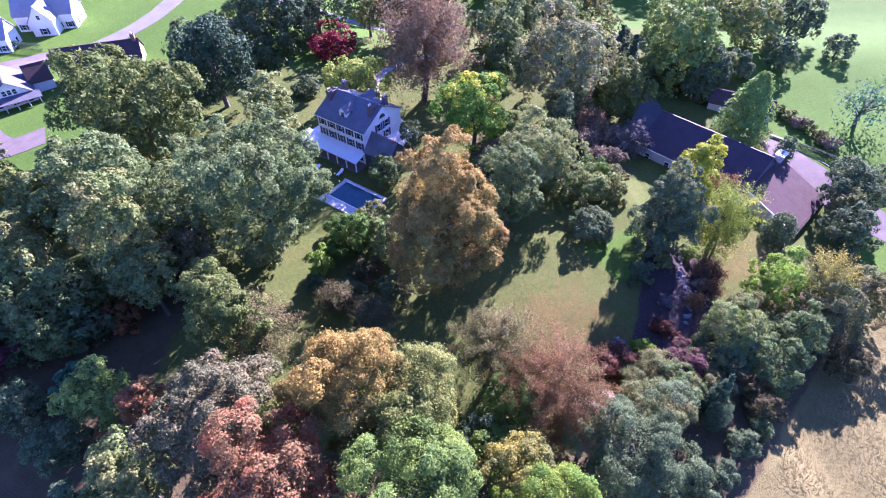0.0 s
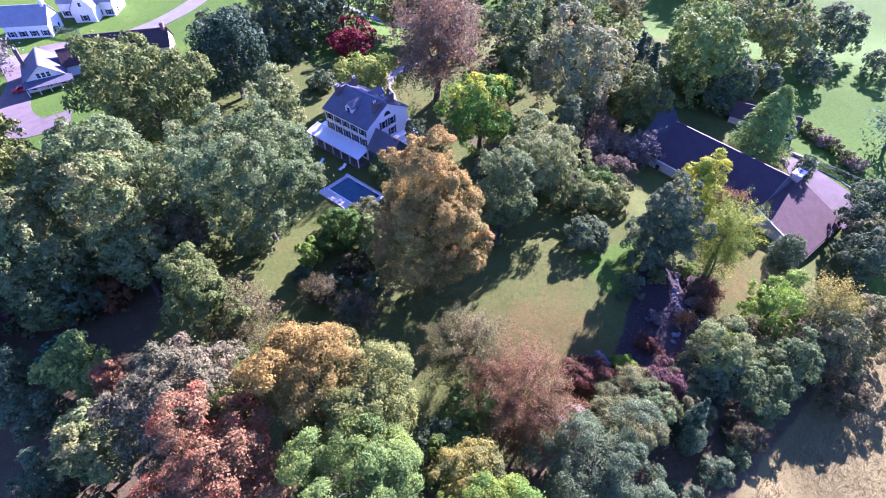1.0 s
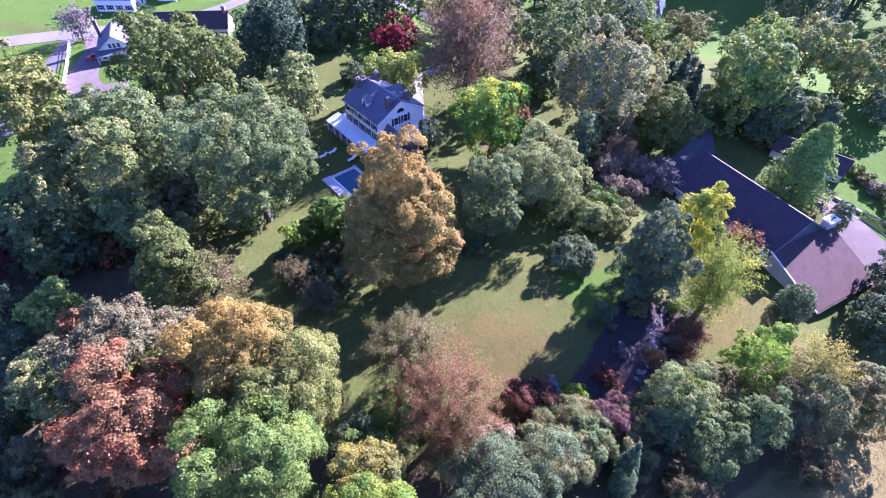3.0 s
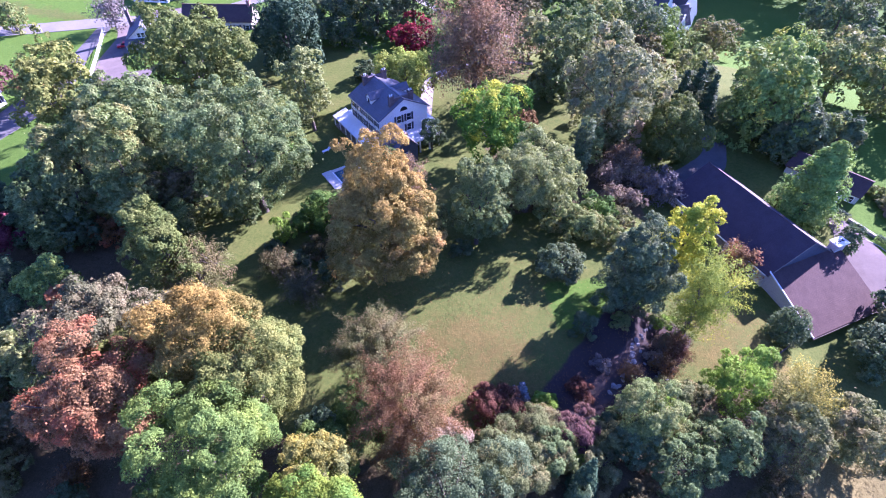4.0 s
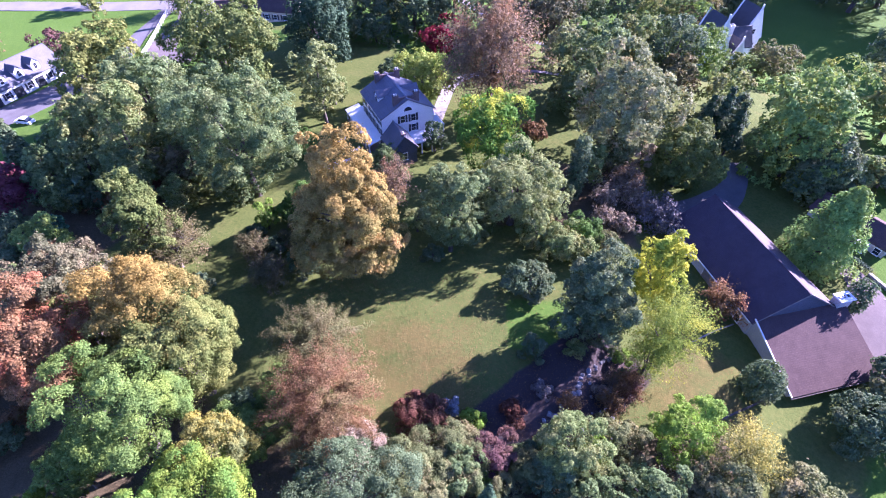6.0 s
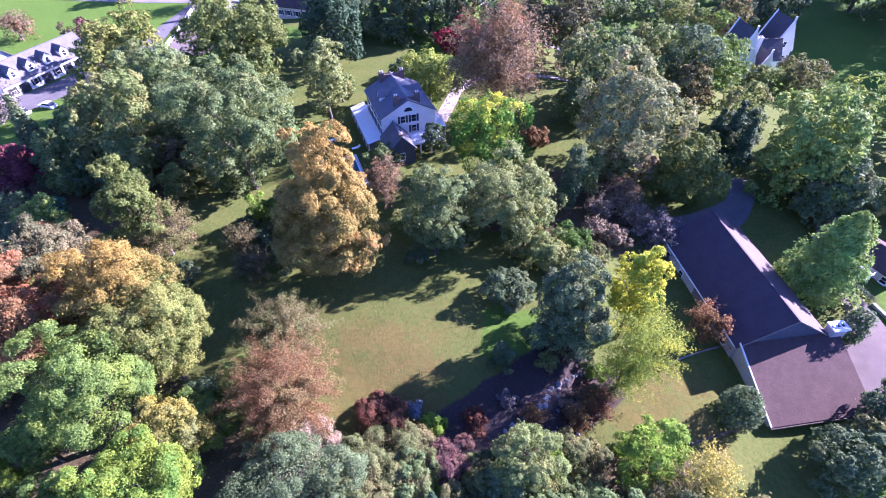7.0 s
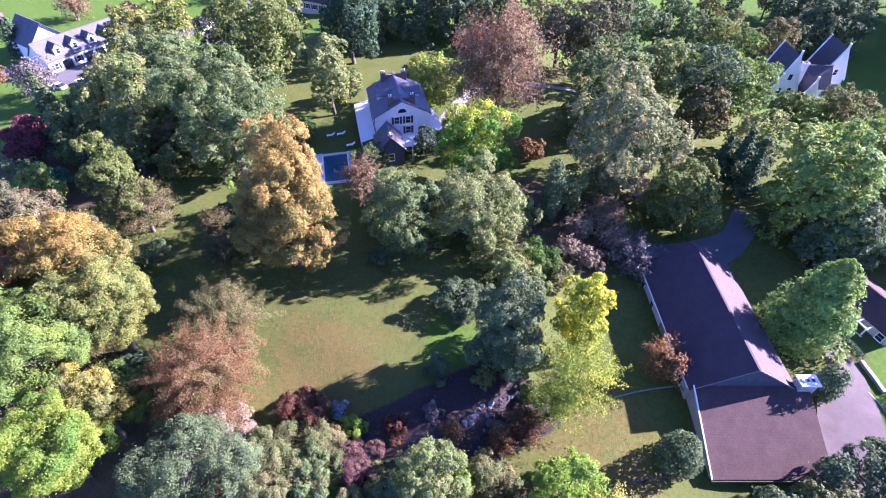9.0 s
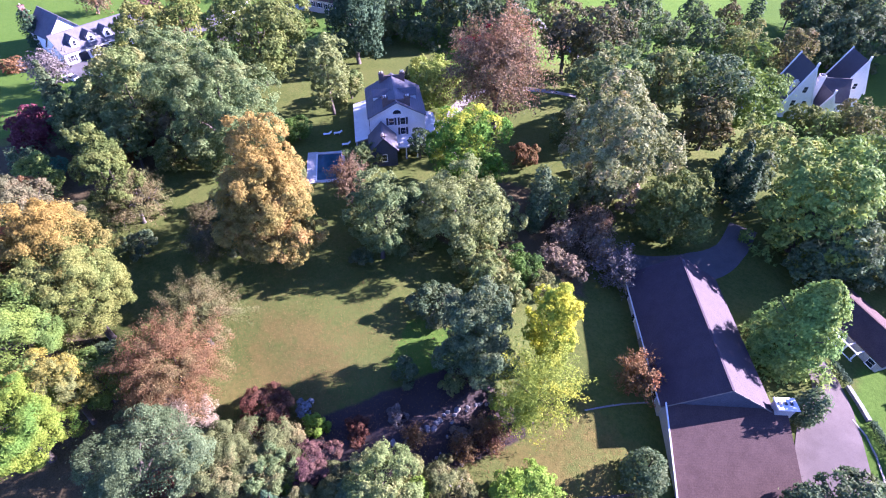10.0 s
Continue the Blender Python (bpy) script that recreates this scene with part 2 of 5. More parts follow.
PAVING = plain("pale_paving", (0.42, 0.4, 0.38), (0.54, 0.52, 0.5), 0.7, 0.85, fine=6)
ASPHALT = plain("worn_asphalt", (0.08, 0.077, 0.078), (0.125, 0.12, 0.12), 0.25, 0.9, fine=14, spec=0.1)
ROADWAY = plain("sunbleached_road", (0.13, 0.125, 0.122), (0.18, 0.174, 0.168), 0.2, 0.9, fine=10, spec=0.08)
GRAVEL = plain("gravel_drive", (0.105, 0.088, 0.08), (0.155, 0.13, 0.118), 0.4, 0.95, fine=14, relief=0.5, spec=0.08)
MULCH = plain("bark_mulch", (0.028, 0.022, 0.02), (0.062, 0.047, 0.042), 0.8, 0.95, fine=8, relief=0.7)
ROCK = plain("mossy_field_stone", (0.1, 0.097, 0.092), (0.28, 0.272, 0.262), 2.2, 0.95, fine=9, relief=0.7)
PALEGRAVEL = plain("pale_gravel", (0.2, 0.182, 0.166), (0.29, 0.266, 0.245), 0.4, 0.95, fine=14, relief=0.5, spec=0.08)
WOOD = plain("grey_wood", (0.12, 0.1, 0.085), (0.22, 0.19, 0.165), 1.5, 0.85)

GLASS, _nt, _b = shader("window_glass", 0.08, 0, 0.6)
_b.inputs["Base Color"].default_value = (0.02, 0.025, 0.035, 1)
WATER, _nt, _b = shader("pool_water", 0.06, 0, 0.2)
_nt.links.new(ramp(_nt, grain(_nt, 0.8), [(0.3, (0.016, 0.06, 0.09)), (0.7, (0.024, 0.085, 0.12))]), _b.inputs["Base Color"])
bump(_nt, _b, grain(_nt, 3.0, 2), 0.15, 0.05)


# ---- helpers of this scene ----
def step(a, b, v):
    t = min(1.0, max(0.0, (v - a) / (b - a)))
    return t * t * (3 - 2 * t)


def ground(x, y):
    """Height of the ground: a level lawn, a terrace down to the barn, falling land behind and to the far side."""
    z = -2.3 * step(38.5, 46.0, x + 0.12 * (y - 50)) * step(150, 110, y)
    z -= 2.9 * step(54, 72, x) * step(97, 68, y)
    z -= 1.2 * step(52, 36, y) * step(60, 30, x) * step(-40, 10, x)
    z -= 14.5 * step(128, 212, y) * step(-60, -10, x) + 4.2 * step(-70, -118, x)
    z += 0.35 * noise.noise((x * 0.035, y * 0.035, 3.1)) + 0.08 * noise.noise((x * 0.21, y * 0.21, 8.7))
    return z


def link(name, me, mat, parent=None, label=""):
    ob = new(name, me)
    if mat and not me.materials:
        me.materials.append(mat)
    if parent:
        ob.parent = parent
    if label:
        ob["label"] = label
    return ob


def part(name, bm, mat, parent, label=""):
    me = bpy.data.meshes.new(name)
    bm.to_mesh(me)
    bm.free()
    return link(name, me, mat, parent, label)


def thing(name, m, label, category, group="", kind=""):
    e = new(name)
    e.matrix_world = m
    e.empty_display_size = 0.5
    return tagged(e, label, category, group, kind)


def slab(bm, x0, x1, y0, y1, z0, z1, bevel=0.0):
    v = bmesh.ops.create_cube(bm, size=1, matrix=Matrix.LocRotScale(((x0 + x1) / 2, (y0 + y1) / 2, (z0 + z1) / 2), None, (x1 - x0, y1 - y0, z1 - z0)))["verts"]
    if bevel:
        bmesh.ops.bevel(bm, geom=[e for e in bm.edges if e.verts[0] in v], offset=bevel, segments=1, affect="EDGES")
    return bm


def box(x0, x1, y0, y1, z0, z1, bevel=0.0):
    return slab(bmesh.new(), x0, x1, y0, y1, z0, z1, bevel)


def prism(points, way):
    """A solid from a flat outline pushed along way."""
    bm = bmesh.new()
    f = bm.faces.new([bm.verts.new(p) for p in points])
    r = bmesh.ops.extrude_face_region(bm, geom=[f])
    bmesh.ops.translate(bm, vec=way, verts=[g for g in r["geom"] if isinstance(g, bmesh.types.BMVert)])
    bmesh.ops.recalc_face_normals(bm, faces=bm.faces)
    return bm


def raw_mesh(name, co, quads):
    """A mesh of faces that all have the same number of corners."""
    me = bpy.data.meshes.new(name)
    quads = np.asarray(quads, np.int32)
    n, k = quads.shape
    me.vertices.add(len(co))
    me.vertices.foreach_set("co", np.asarray(co, np.float32).ravel())
    me.loops.add(k * n)
    me.loops.foreach_set("vertex_index", quads.ravel())
    me.polygons.add(n)
    me.polygons.foreach_set("loop_start", np.arange(0, k * n, k, dtype=np.int32))
    me.update(calc_edges=True)
    return me


def tube(points, radii, sides=6):
    """A tapered tube along points, as arrays of corners and quads."""
    pts = [Vector(p) for p in points]
    co, quads = [], []
    for i, p in enumerate(pts):
        d = (pts[min(i + 1, len(pts) - 1)] - pts[max(i - 1, 0)]).normalized()
        a = d.cross(Vector((0.31, 0.87, 0.39))).normalized()
        b = d.cross(a)
        for k in range(sides):
            w = 2 * math.pi * k / sides
            co.append(p + radii[i] * (a * math.cos(w) + b * math.sin(w)))
    for i in range(len(pts) - 1):
        for k in range(sides):
            k2 = (k + 1) % sides
            quads.append((i * sides + k, i * sides + k2, (i + 1) * sides + k2, (i + 1) * sides + k))
    return co, quads


# ---- trees ----
def leaf_mesh(name, rng, p, out, size):
    """One small pointed leaf spray a point, turned about its outward way."""
    n = len(p)
    nrm = out * 1.05 + rng.normal(size=(n, 3)) * 0.5 + np.array([0, 0, 0.35])
    nrm /= np.linalg.norm(nrm, axis=1)[:, None]
    t = np.cross(nrm, rng.normal(size=(n, 3)))
    t /= np.linalg.norm(t, axis=1)[:, None] + 1e-9
    b = np.cross(nrm, t)
    s = (size * rng.uniform(0.6, 1.35, n))[:, None]
    co = np.stack([p - t * s, p + b * s * 0.5 + t * s * rng.uniform(0.1, 0.5, n)[:, None], p + t * s * 0.6 - b * s * 0.5], axis=1).reshape(-1, 3)
    return raw_mesh(name, co, np.arange(3 * n).reshape(-1, 3))


def unit(v):
    return v / (np.linalg.norm(v, axis=1)[:, None] + 1e-9)


def crown_points(rng, style, r, rz, size, thick):
    """Leaf places and outward ways about the crown's centre."""
    area = 4 * math.pi * (((r * r) ** 1.6 + 2 * (r * rz) ** 1.6) / 3) ** (1 / 1.6)
    total = int(thick * area / (0.72 * size * size))
    if style in ("conifer", "column", "pyramid"):
        tiers = max(6, int(rz * 1.5))
        h = rng.random(total) ** (0.75 if style == "conifer" else 0.95)
        tier = (np.floor(h * tiers) + 0.5 * rng.random(total)) / tiers
        wide = r * (tier * 0.97 + 0.04) if style == "conifer" else r * np.sqrt(np.clip(np.sin(math.pi * (0.1 + 0.86 * tier)), 0.05, 1))
        if style == "pyramid":
            wide = r * tier ** 0.5
        arms = rng.integers(0, 9, total)
        a = arms * 0.698 + rng.uniform(0, 6.28, tiers + 1)[np.floor(h * tiers).astype(int)] + rng.normal(size=total) * 0.2
        d = wide * (1 - 0.55 * rng.random(total) ** 1.7) * (1 + (0.24 if style == "pyramid" else 0.1) * np.sin(arms * 2.3 + np.floor(h * tiers) * 1.7))
        p = np.stack([np.cos(a) * d, np.sin(a) * d, rz - 2 * rz * tier - 0.18 * d], axis=1)
        return p + rng.normal(size=p.shape) * size * 0.5, unit(np.stack([np.cos(a), np.sin(a), np.full(total, 0.6)], axis=1))
    if style in ("twiggy", "airy", "thin", "bare"):
        # radial twigs from low in the crown, leafy along their outer half
        twigs = int(60 + 26 * r)
        d = rng.normal(size=(twigs, 3)) + np.array([0, 0, 0.45])
        d = unit(d) * (1 + 0.16 * np.sin(3.1 * d[:, :1] + 2.3 * d[:, 1:2]) + 0.12 * rng.normal(size=(twigs, 1)))
        tip, root = d * np.array([r, r, rz]), np.array([0, 0, -0.45 * rz])
        pick = rng.integers(0, twigs, total)
        u = 1 - 0.62 * rng.random(total) ** 1.35
        p = root + (tip[pick] - root) * u[:, None] + np.stack([np.zeros(total), np.zeros(total), 0.22 * rz * np.sin(u * math.pi)], axis=1)
        return p + rng.normal(size=p.shape) * (0.035 * r + size * 0.6), unit(unit(p) + rng.normal(size=p.shape) * 0.5)
    # boughs over an uneven egg, each a head of smaller clumps, with deep creases between them
    fine = style in ("fine", "weeping")
    lobes = int((11 + r * 1.3) * max(1.0, rz / r) ** 0.9 * (1.6 if fine else 1.0)) if style != "shrub" else int(6 + r * 2)
    k = np.arange(lobes) + 0.5
    z = 1 - 1.88 * k / lobes
    a = k * 2.39996 + rng.random() * 6
    d = np.stack([np.sqrt(1 - z * z) * np.cos(a), np.sqrt(1 - z * z) * np.sin(a), z], axis=1) + rng.normal(size=(lobes, 3)) * 0.16
    sway = rng.uniform(0, 6.28, 3)
    uneven = 1 + 0.09 * np.sin(2.3 * d[:, 0] + sway[0]) + 0.09 * np.sin(2.7 * d[:, 1] + sway[1]) + 0.07 * np.sin(3.9 * d[:, 2] + sway[2])
    reach = rng.uniform(0.48, 0.76, lobes) * uneven
    lc = d * np.array([r, r, rz]) * reach[:, None]
    lr = r * (rng.uniform(0.23, 0.36, lobes) if fine else rng.uniform(0.28, 0.46, lobes))
    heads = 11 if fine else 15
    which = np.repeat(np.arange(lobes), heads)
    way = unit(rng.normal(size=(len(which), 3)) + unit(lc)[which] * 0.8 + np.array([0, 0, 0.35]))
    tall = np.array([1, 1, min(1.2, max(0.65, rz / r))])
    hub = lc[which] + way * lr[which][:, None] * tall * rng.uniform(0.62, 0.9, len(which))[:, None]
    hr = lr[which] * rng.uniform(0.24, 0.42, len(which))
    inside = np.zeros(len(hub), int)
    for i in range(lobes):
        inside += (np.linalg.norm((hub - lc[i]) / tall, axis=1) < lr[i] * 0.55) & (which != i)
    keep = inside == 0
    hub, way, hr = hub[keep], way[keep], hr[keep]
    pick = rng.choice(len(hub), size=total, p=hr ** 2 / np.sum(hr ** 2))
    out = unit(rng.normal(size=(total, 3)) + way[pick] * 0.9 + np.array([0, 0, 0.3]))
    p = hub[pick] + out * (hr[pick] * rng.uniform(0.7, 1.1, total))[:, None] * np.array([1, 1, 0.8])
    if style == "weeping":
        p[:, 2] -= rng.random(total) ** 1.4 * rz * 0.24
    core = rng.random(total) < 0.1
    ball = unit(rng.normal(size=(int(core.sum()), 3)) + np.array([0, 0, 0.3]))
    p[core] = ball * np.array([r, r, rz]) * rng.uniform(0.5, 0.74, (len(ball), 1))
    out[core] = ball
    stray = rng.random(total) < 0.06
    p[stray] += rng.normal(size=(int(stray.sum()), 3)) * 0.06 * r
    return p, unit(out + way[pick] * 0.4)


TREE_COUNT = [0]
LOWER = 0.25  # how far crowns hang down towards the ground


def tree(x, y, zc, r, rz, style, pal, label, eggs=()):
    """A tree or shrub: trunk, limbs and a crown of many small leaves; its crown's centre at (x, y, zc), radii r and rz. eggs: the crown's
    separate masses, each by its place from that centre and its two radii."""
    TREE_COUNT[0] += 1
    rng = np.random.default_rng(1000 + TREE_COUNT[0])
    g = ground(x, y)
    zc = max(zc, g + rz * 0.55) if style == "shrub" else max(zc, g + rz * 0.8)
    c = zc - g
    small = style == "shrub"
    kind = "shrub" if small else "conifer" if style in ("conifer", "column") else "tree"
    if kind == "tree" and c - rz > 1.5 and not eggs:
        low = LOWER * (c - rz)
        c, rz = c - low, rz + low
    near = math.hypot(x - 25, y - 10)
    size = min(0.5, max(0.13, (0.0024 + 0.00092 * step(30, 130, near)) * math.hypot(near, 50)))
    if style == "shrub":
        size *= 0.8
    if style in ("twiggy", "airy", "thin"):
        size *= 0.8
    big = r > 8 and style == "broad"
    size *= 1.1 if big else 1.0
    thick = {"twiggy": 1.0, "bare": 0.22, "thin": 0.65, "dense": 2.3, "airy": 1.35, "weeping": 1.8, "shrub": 1.7, "conifer": 1.8, "column": 1.9, "pyramid": 2.3}.get(style, 2.0 if big else 1.7) * (0.75 if near > 135 else 1.0)
    t = thing(kind, pose(x, y, g, 0, 0, 0), label, kind)
    bark = GREYBARK if style in ("twiggy", "weeping") else BARK
    top = Vector((rng.normal() * 0.1 * r, rng.normal() * 0.1 * r, c + (0.9 if kind == "conifer" else 0.35) * rz))
    base = max(0.05, 0.05 * r + 0.012 * c)
    bend = Vector((rng.normal() * 0.05 * r, rng.normal() * 0.05 * r, c * 0.5))
    co, q = tube([(0, 0, -0.25), (0, 0, 0.25), bend, top * 0.8 + Vector((0, 0, 0.1)), top], [base * 1.5, base * 1.1, base * 0.85, base * 0.5, base * 0.15], 7)
    link("trunk", raw_mesh("trunk", co, q), bark, t)
    if kind != "conifer":
        for i in range(4 if small else 9 if style in ("twiggy", "bare") else 5):
            a = i * 2.4 + rng.random()
            s = Vector((0, 0, max(0.1, c * rng.uniform(0.35, 0.75))))
            s.x, s.y = bend.x * s.z / max(bend.z, 0.1), bend.y * s.z / max(bend.z, 0.1)
            e = Vector((math.cos(a) * r * 0.72, math.sin(a) * r * 0.72, min(c + rz * rng.uniform(-0.1, 0.55), c + rz)))
            m = (s + e) / 2 + Vector((0, 0, 0.12 * r))
            co, q = tube([s, m, e], [base * 0.42, base * 0.26, base * 0.07], 5)
            if style in ("twiggy", "bare"):
                for _ in range(7):
                    u = rng.uniform(0.3, 1.0)
                    b0 = m.lerp(e, u)
                    b1 = b0 + Vector(rng.normal(size=3) * 0.3 * r) + Vector((0, 0, 0.15 * r))
                    c2, q2 = tube([b0, b0.lerp(b1, 0.5) + Vector((0, 0, 0.05 * r)), b1], [base * 0.1, base * 0.07, base * 0.025], 3)
                    q += [tuple(v + len(co) for v in f) for f in q2]
                    co += c2
            link("limb", raw_mesh("limb", co, q), bark, t)
    masses = [crown_points(rng, style, er, ez, size, thick) for _, _, _, er, ez in eggs or ((0, 0, 0, r, rz),)]
    p = np.concatenate([m[0] + np.array(e[:3]) for m, e in zip(masses, eggs or ((0, 0, 0),))])
    way = np.concatenate([m[1] for m in masses])
    p = p + np.array([0, 0, c])
    keep = (p[:, 2] > 0.06) & ((way[:, 2] > -0.35) | (rng.random(len(p)) < 0.5))
    link("crown", leaf_mesh("crown", rng, p[keep], way[keep], size), LEAVES[pal], t)
    return t


# ---- ground ----
def zone(v, centre, half, turn, soft):
    """1 inside a turned rectangle, falling to 0 over soft metres outside it."""
    a = radians(turn)
    dx, dy = v[:, 0] - centre[0], v[:, 1] - centre[1]
    u, w = dx * math.cos(a) + dy * math.sin(a), -dx * math.sin(a) + dy * math.cos(a)
    d = np.maximum(np.abs(u) - half[0], np.abs(w) - half[1])
    return np.clip(1 - d / soft, 0, 1)


def axis_steps(lo, hi, pitch, far):
    near = np.arange(lo, hi + pitch, pitch)
    out = [far * (k / 9) ** 2.2 for k in range(1, 10)]
    return np.concatenate([[lo - o for o in reversed(out)], near, [near[-1] + o for o in out]])


def build_ground():
    xs, ys = axis_steps(-170, 130, 1.6, 2600), axis_steps(-20, 260, 1.6, 2600)
    v = np.array([(x, y, ground(x, y)) for y in ys for x in xs])
    nx = len(xs)
    q = [(j * nx + i, j * nx + i + 1, (j + 1) * nx + i + 1, (j + 1) * nx + i) for j in range(len(ys) - 1) for i in range(nx - 1)]
    me = raw_mesh("ground", v, q)
    me.polygons.foreach_set("use_smooth", np.ones(len(q), bool))
    litter = np.maximum.reduce([zone(v, (44, 36), (24, 5.5), 45, 4), zone(v, (-56, 18), (13, 34), 0, 6), zone(v, (-5, 10), (48, 14), 0, 6), zone(v, (22, 92), (12, 8), 20, 6)])
    meadow = np.maximum(zone(v, (65, 5.7), (45, 30), 45, 2.5), zone(v, (30, -30), (300, 25), 0, 10))
    bed = np.maximum(zone(v, (37, 50), (4.5, 13), -20, 2.5), zone(v, (43, 56), (2.5, 7), -20, 2))
    dry = np.maximum(zone(v, (19, 45), (7, 7), 30, 8) * 0.56, zone(v, (55, 64), (7, 7), 0, 6) * 0.55)
    lush = np.maximum.reduce([zone(v, (140, 160), (60, 112), 0, 6), zone(v, (-140, 60), (60, 60), 0, 10), zone(v, (-110, 200), (80, 60), 0, 20), zone(v, (0, 285), (150, 95), 0, 15), zone(v, (33, 62), (6, 3), 30, 3)])
    for name, w in (("lush", lush), ("litter", litter), ("meadow", meadow), ("bed", bed), ("dry", dry)):
        me.attributes.new(name, "FLOAT", "POINT").data.foreach_set("value", w.astype(np.float32))
    m, nt, b = shader("lawn_and_woodland_soil", 0.95, 0, 0.03)

    def rough_edge(name):
        at = nt.nodes.new("ShaderNodeAttribute")
        at.attribute_name = name
        ad = nt.nodes.new("ShaderNodeMath")
        ad.operation = "MULTIPLY_ADD"
        ad.inputs[1].default_value, ad.inputs[2].default_value = 0.9, -0.45
        nt.links.new(grain(nt, 0.22, 6, 0.7), ad.inputs[0])
        s = nt.nodes.new("ShaderNodeMath")
        nt.links.new(at.outputs["Fac"], s.inputs[0])
        nt.links.new(ad.outputs[0], s.inputs[1])
        return ramp(nt, s.outputs[0], [(0.42, (0, 0, 0)), (0.62, (1, 1, 1))])

    fine = grain(nt, 5.0, 6, 0.75)
    tuft = grain(nt, 1.6, 5, 0.8)
    lawn = ramp(nt, grain(nt, 0.12, 5, 0.65), [(0.34, (0.037, 0.069, 0.012)), (0.5, (0.069, 0.099, 0.021)), (0.66, (0.110, 0.110, 0.033))])
    lawn = mix(nt, 0.5, lawn, ramp(nt, fine, [(0.3, (0.033, 0.051, 0.013)), (0.5, (0.075, 0.096, 0.025)), (0.7, (0.128, 0.131, 0.040))]))
    green = mix(nt, 0.5, ramp(nt, grain(nt, 0.09, 5, 0.65), [(0.3, (0.042, 0.101, 0.012)), (0.7, (0.072, 0.132, 0.020))]), ramp(nt, fine, [(0.3, (0.033, 0.076, 0.010)), (0.7, (0.088, 0.141, 0.027))]))
    lawn = mix(nt, 0.36, lawn, ramp(nt, tuft, [(0.36, (0.032, 0.046, 0.011)), (0.5, (0.085, 0.103, 0.025)), (0.64, (0.140, 0.127, 0.038))]))
    green = mix(nt, 0.3, green, ramp(nt, tuft, [(0.36, (0.031, 0.073, 0.010)), (0.64, (0.123, 0.194, 0.034))]))
    lawn = mix(nt, rough_edge("lush"), lawn, green)
    dried = mix(nt, 0.5, ramp(nt, grain(nt, 0.3, 5), [(0.3, (0.081, 0.081, 0.021)), (0.7, (0.129, 0.101, 0.031))]), ramp(nt, fine, [(0.3, (0.057, 0.058, 0.014)), (0.7, (0.145, 0.113, 0.033))]))
    dried = mix(nt, 0.32, dried, ramp(nt, tuft, [(0.36, (0.048, 0.056, 0.016)), (0.5, (0.118, 0.110, 0.036)), (0.64, (0.190, 0.144, 0.049))]))
    soil = mix(nt, 0.55, ramp(nt, grain(nt, 0.5, 5), [(0.3, (0.045, 0.045, 0.02)), (0.7, (0.1, 0.085, 0.045))]), ramp(nt, fine, [(0.3, (0.025, 0.025, 0.012)), (0.7, (0.16, 0.115, 0.06))]))
    tall = mix(nt, 0.55, ramp(nt, grain(nt, 0.35, 5), [(0.3, (0.107, 0.097, 0.031)), (0.7, (0.160, 0.141, 0.049))]), ramp(nt, fine, [(0.3, (0.068, 0.064, 0.023)), (0.7, (0.204, 0.179, 0.074))]))
    mulch = mix(nt, 0.5, (0.042, 0.033, 0.03), ramp(nt, fine, [(0.3, (0.022, 0.017, 0.016)), (0.7, (0.082, 0.062, 0.055))]))
    col = mix(nt, rough_edge("dry"), lawn, dried)
    col = mix(nt, rough_edge("litter"), col, soil)
    col = mix(nt, rough_edge("meadow"), col, tall)
    col = mix(nt, rough_edge("bed"), col, mulch)
    nt.links.new(col, b.inputs["Base Color"])
    bump(nt, b, fine, 0.8, 0.12)
    tagged(link("ground", me, m), "mown green lawn with dry patches, leaf litter and rough meadow", "ground", kind="structure")


build_ground()


def ribbon(name, points, widths, mat, label, category="road", lift=0.06, kerb=0.0):
    """A strip of paving that lies on the ground along a line."""
    pts = [Vector((*p, 0)) for p in points]
    fine, wid = [], []
    for i in range(len(pts) - 1):
        n = max(2, int((pts[i + 1] - pts[i]).length / 1.6))
        for k in range(n):
            p0, p1, p2, p3 = pts[max(i - 1, 0)], pts[i], pts[i + 1], pts[min(i + 2, len(pts) - 1)]
            t = k / n
            fine.append(0.5 * ((2 * p1) + (p2 - p0) * t + (2 * p0 - 5 * p1 + 4 * p2 - p3) * t * t + (3 * p1 - p0 - 3 * p2 + p3) * t ** 3))
            wid.append(widths[i] * (1 - t) + widths[i + 1] * t)
    fine.append(pts[-1]), wid.append(widths[-1])
    co, q = [], []
    across = 7
    for i, p in enumerate(fine):
        d = (fine[min(i + 1, len(fine) - 1)] - fine[max(i - 1, 0)]).normalized()
        s = Vector((-d.y, d.x, 0))
        for k in range(across):
            u = -1 + 2 * (k - 1) / (across - 3)
            u = max(-1.0, min(1.0, u))
            w = p + s * u * wid[i] / 2
            edge = k in (0, across - 1)
            co.append((w.x, w.y, ground(w.x, w.y) + (-0.3 if edge else lift)))
        if i:
            for k in range(across - 1):
                a = (i - 1) * across + k
                q.append((a, a + 1, a + 1 + across, a + across))
    me = raw_mesh(name, co, q)
    me.polygons.foreach_set("use_smooth", np.zeros(len(q), bool))
    return tagged(link(name, me, mat), label, category, kind="structure")


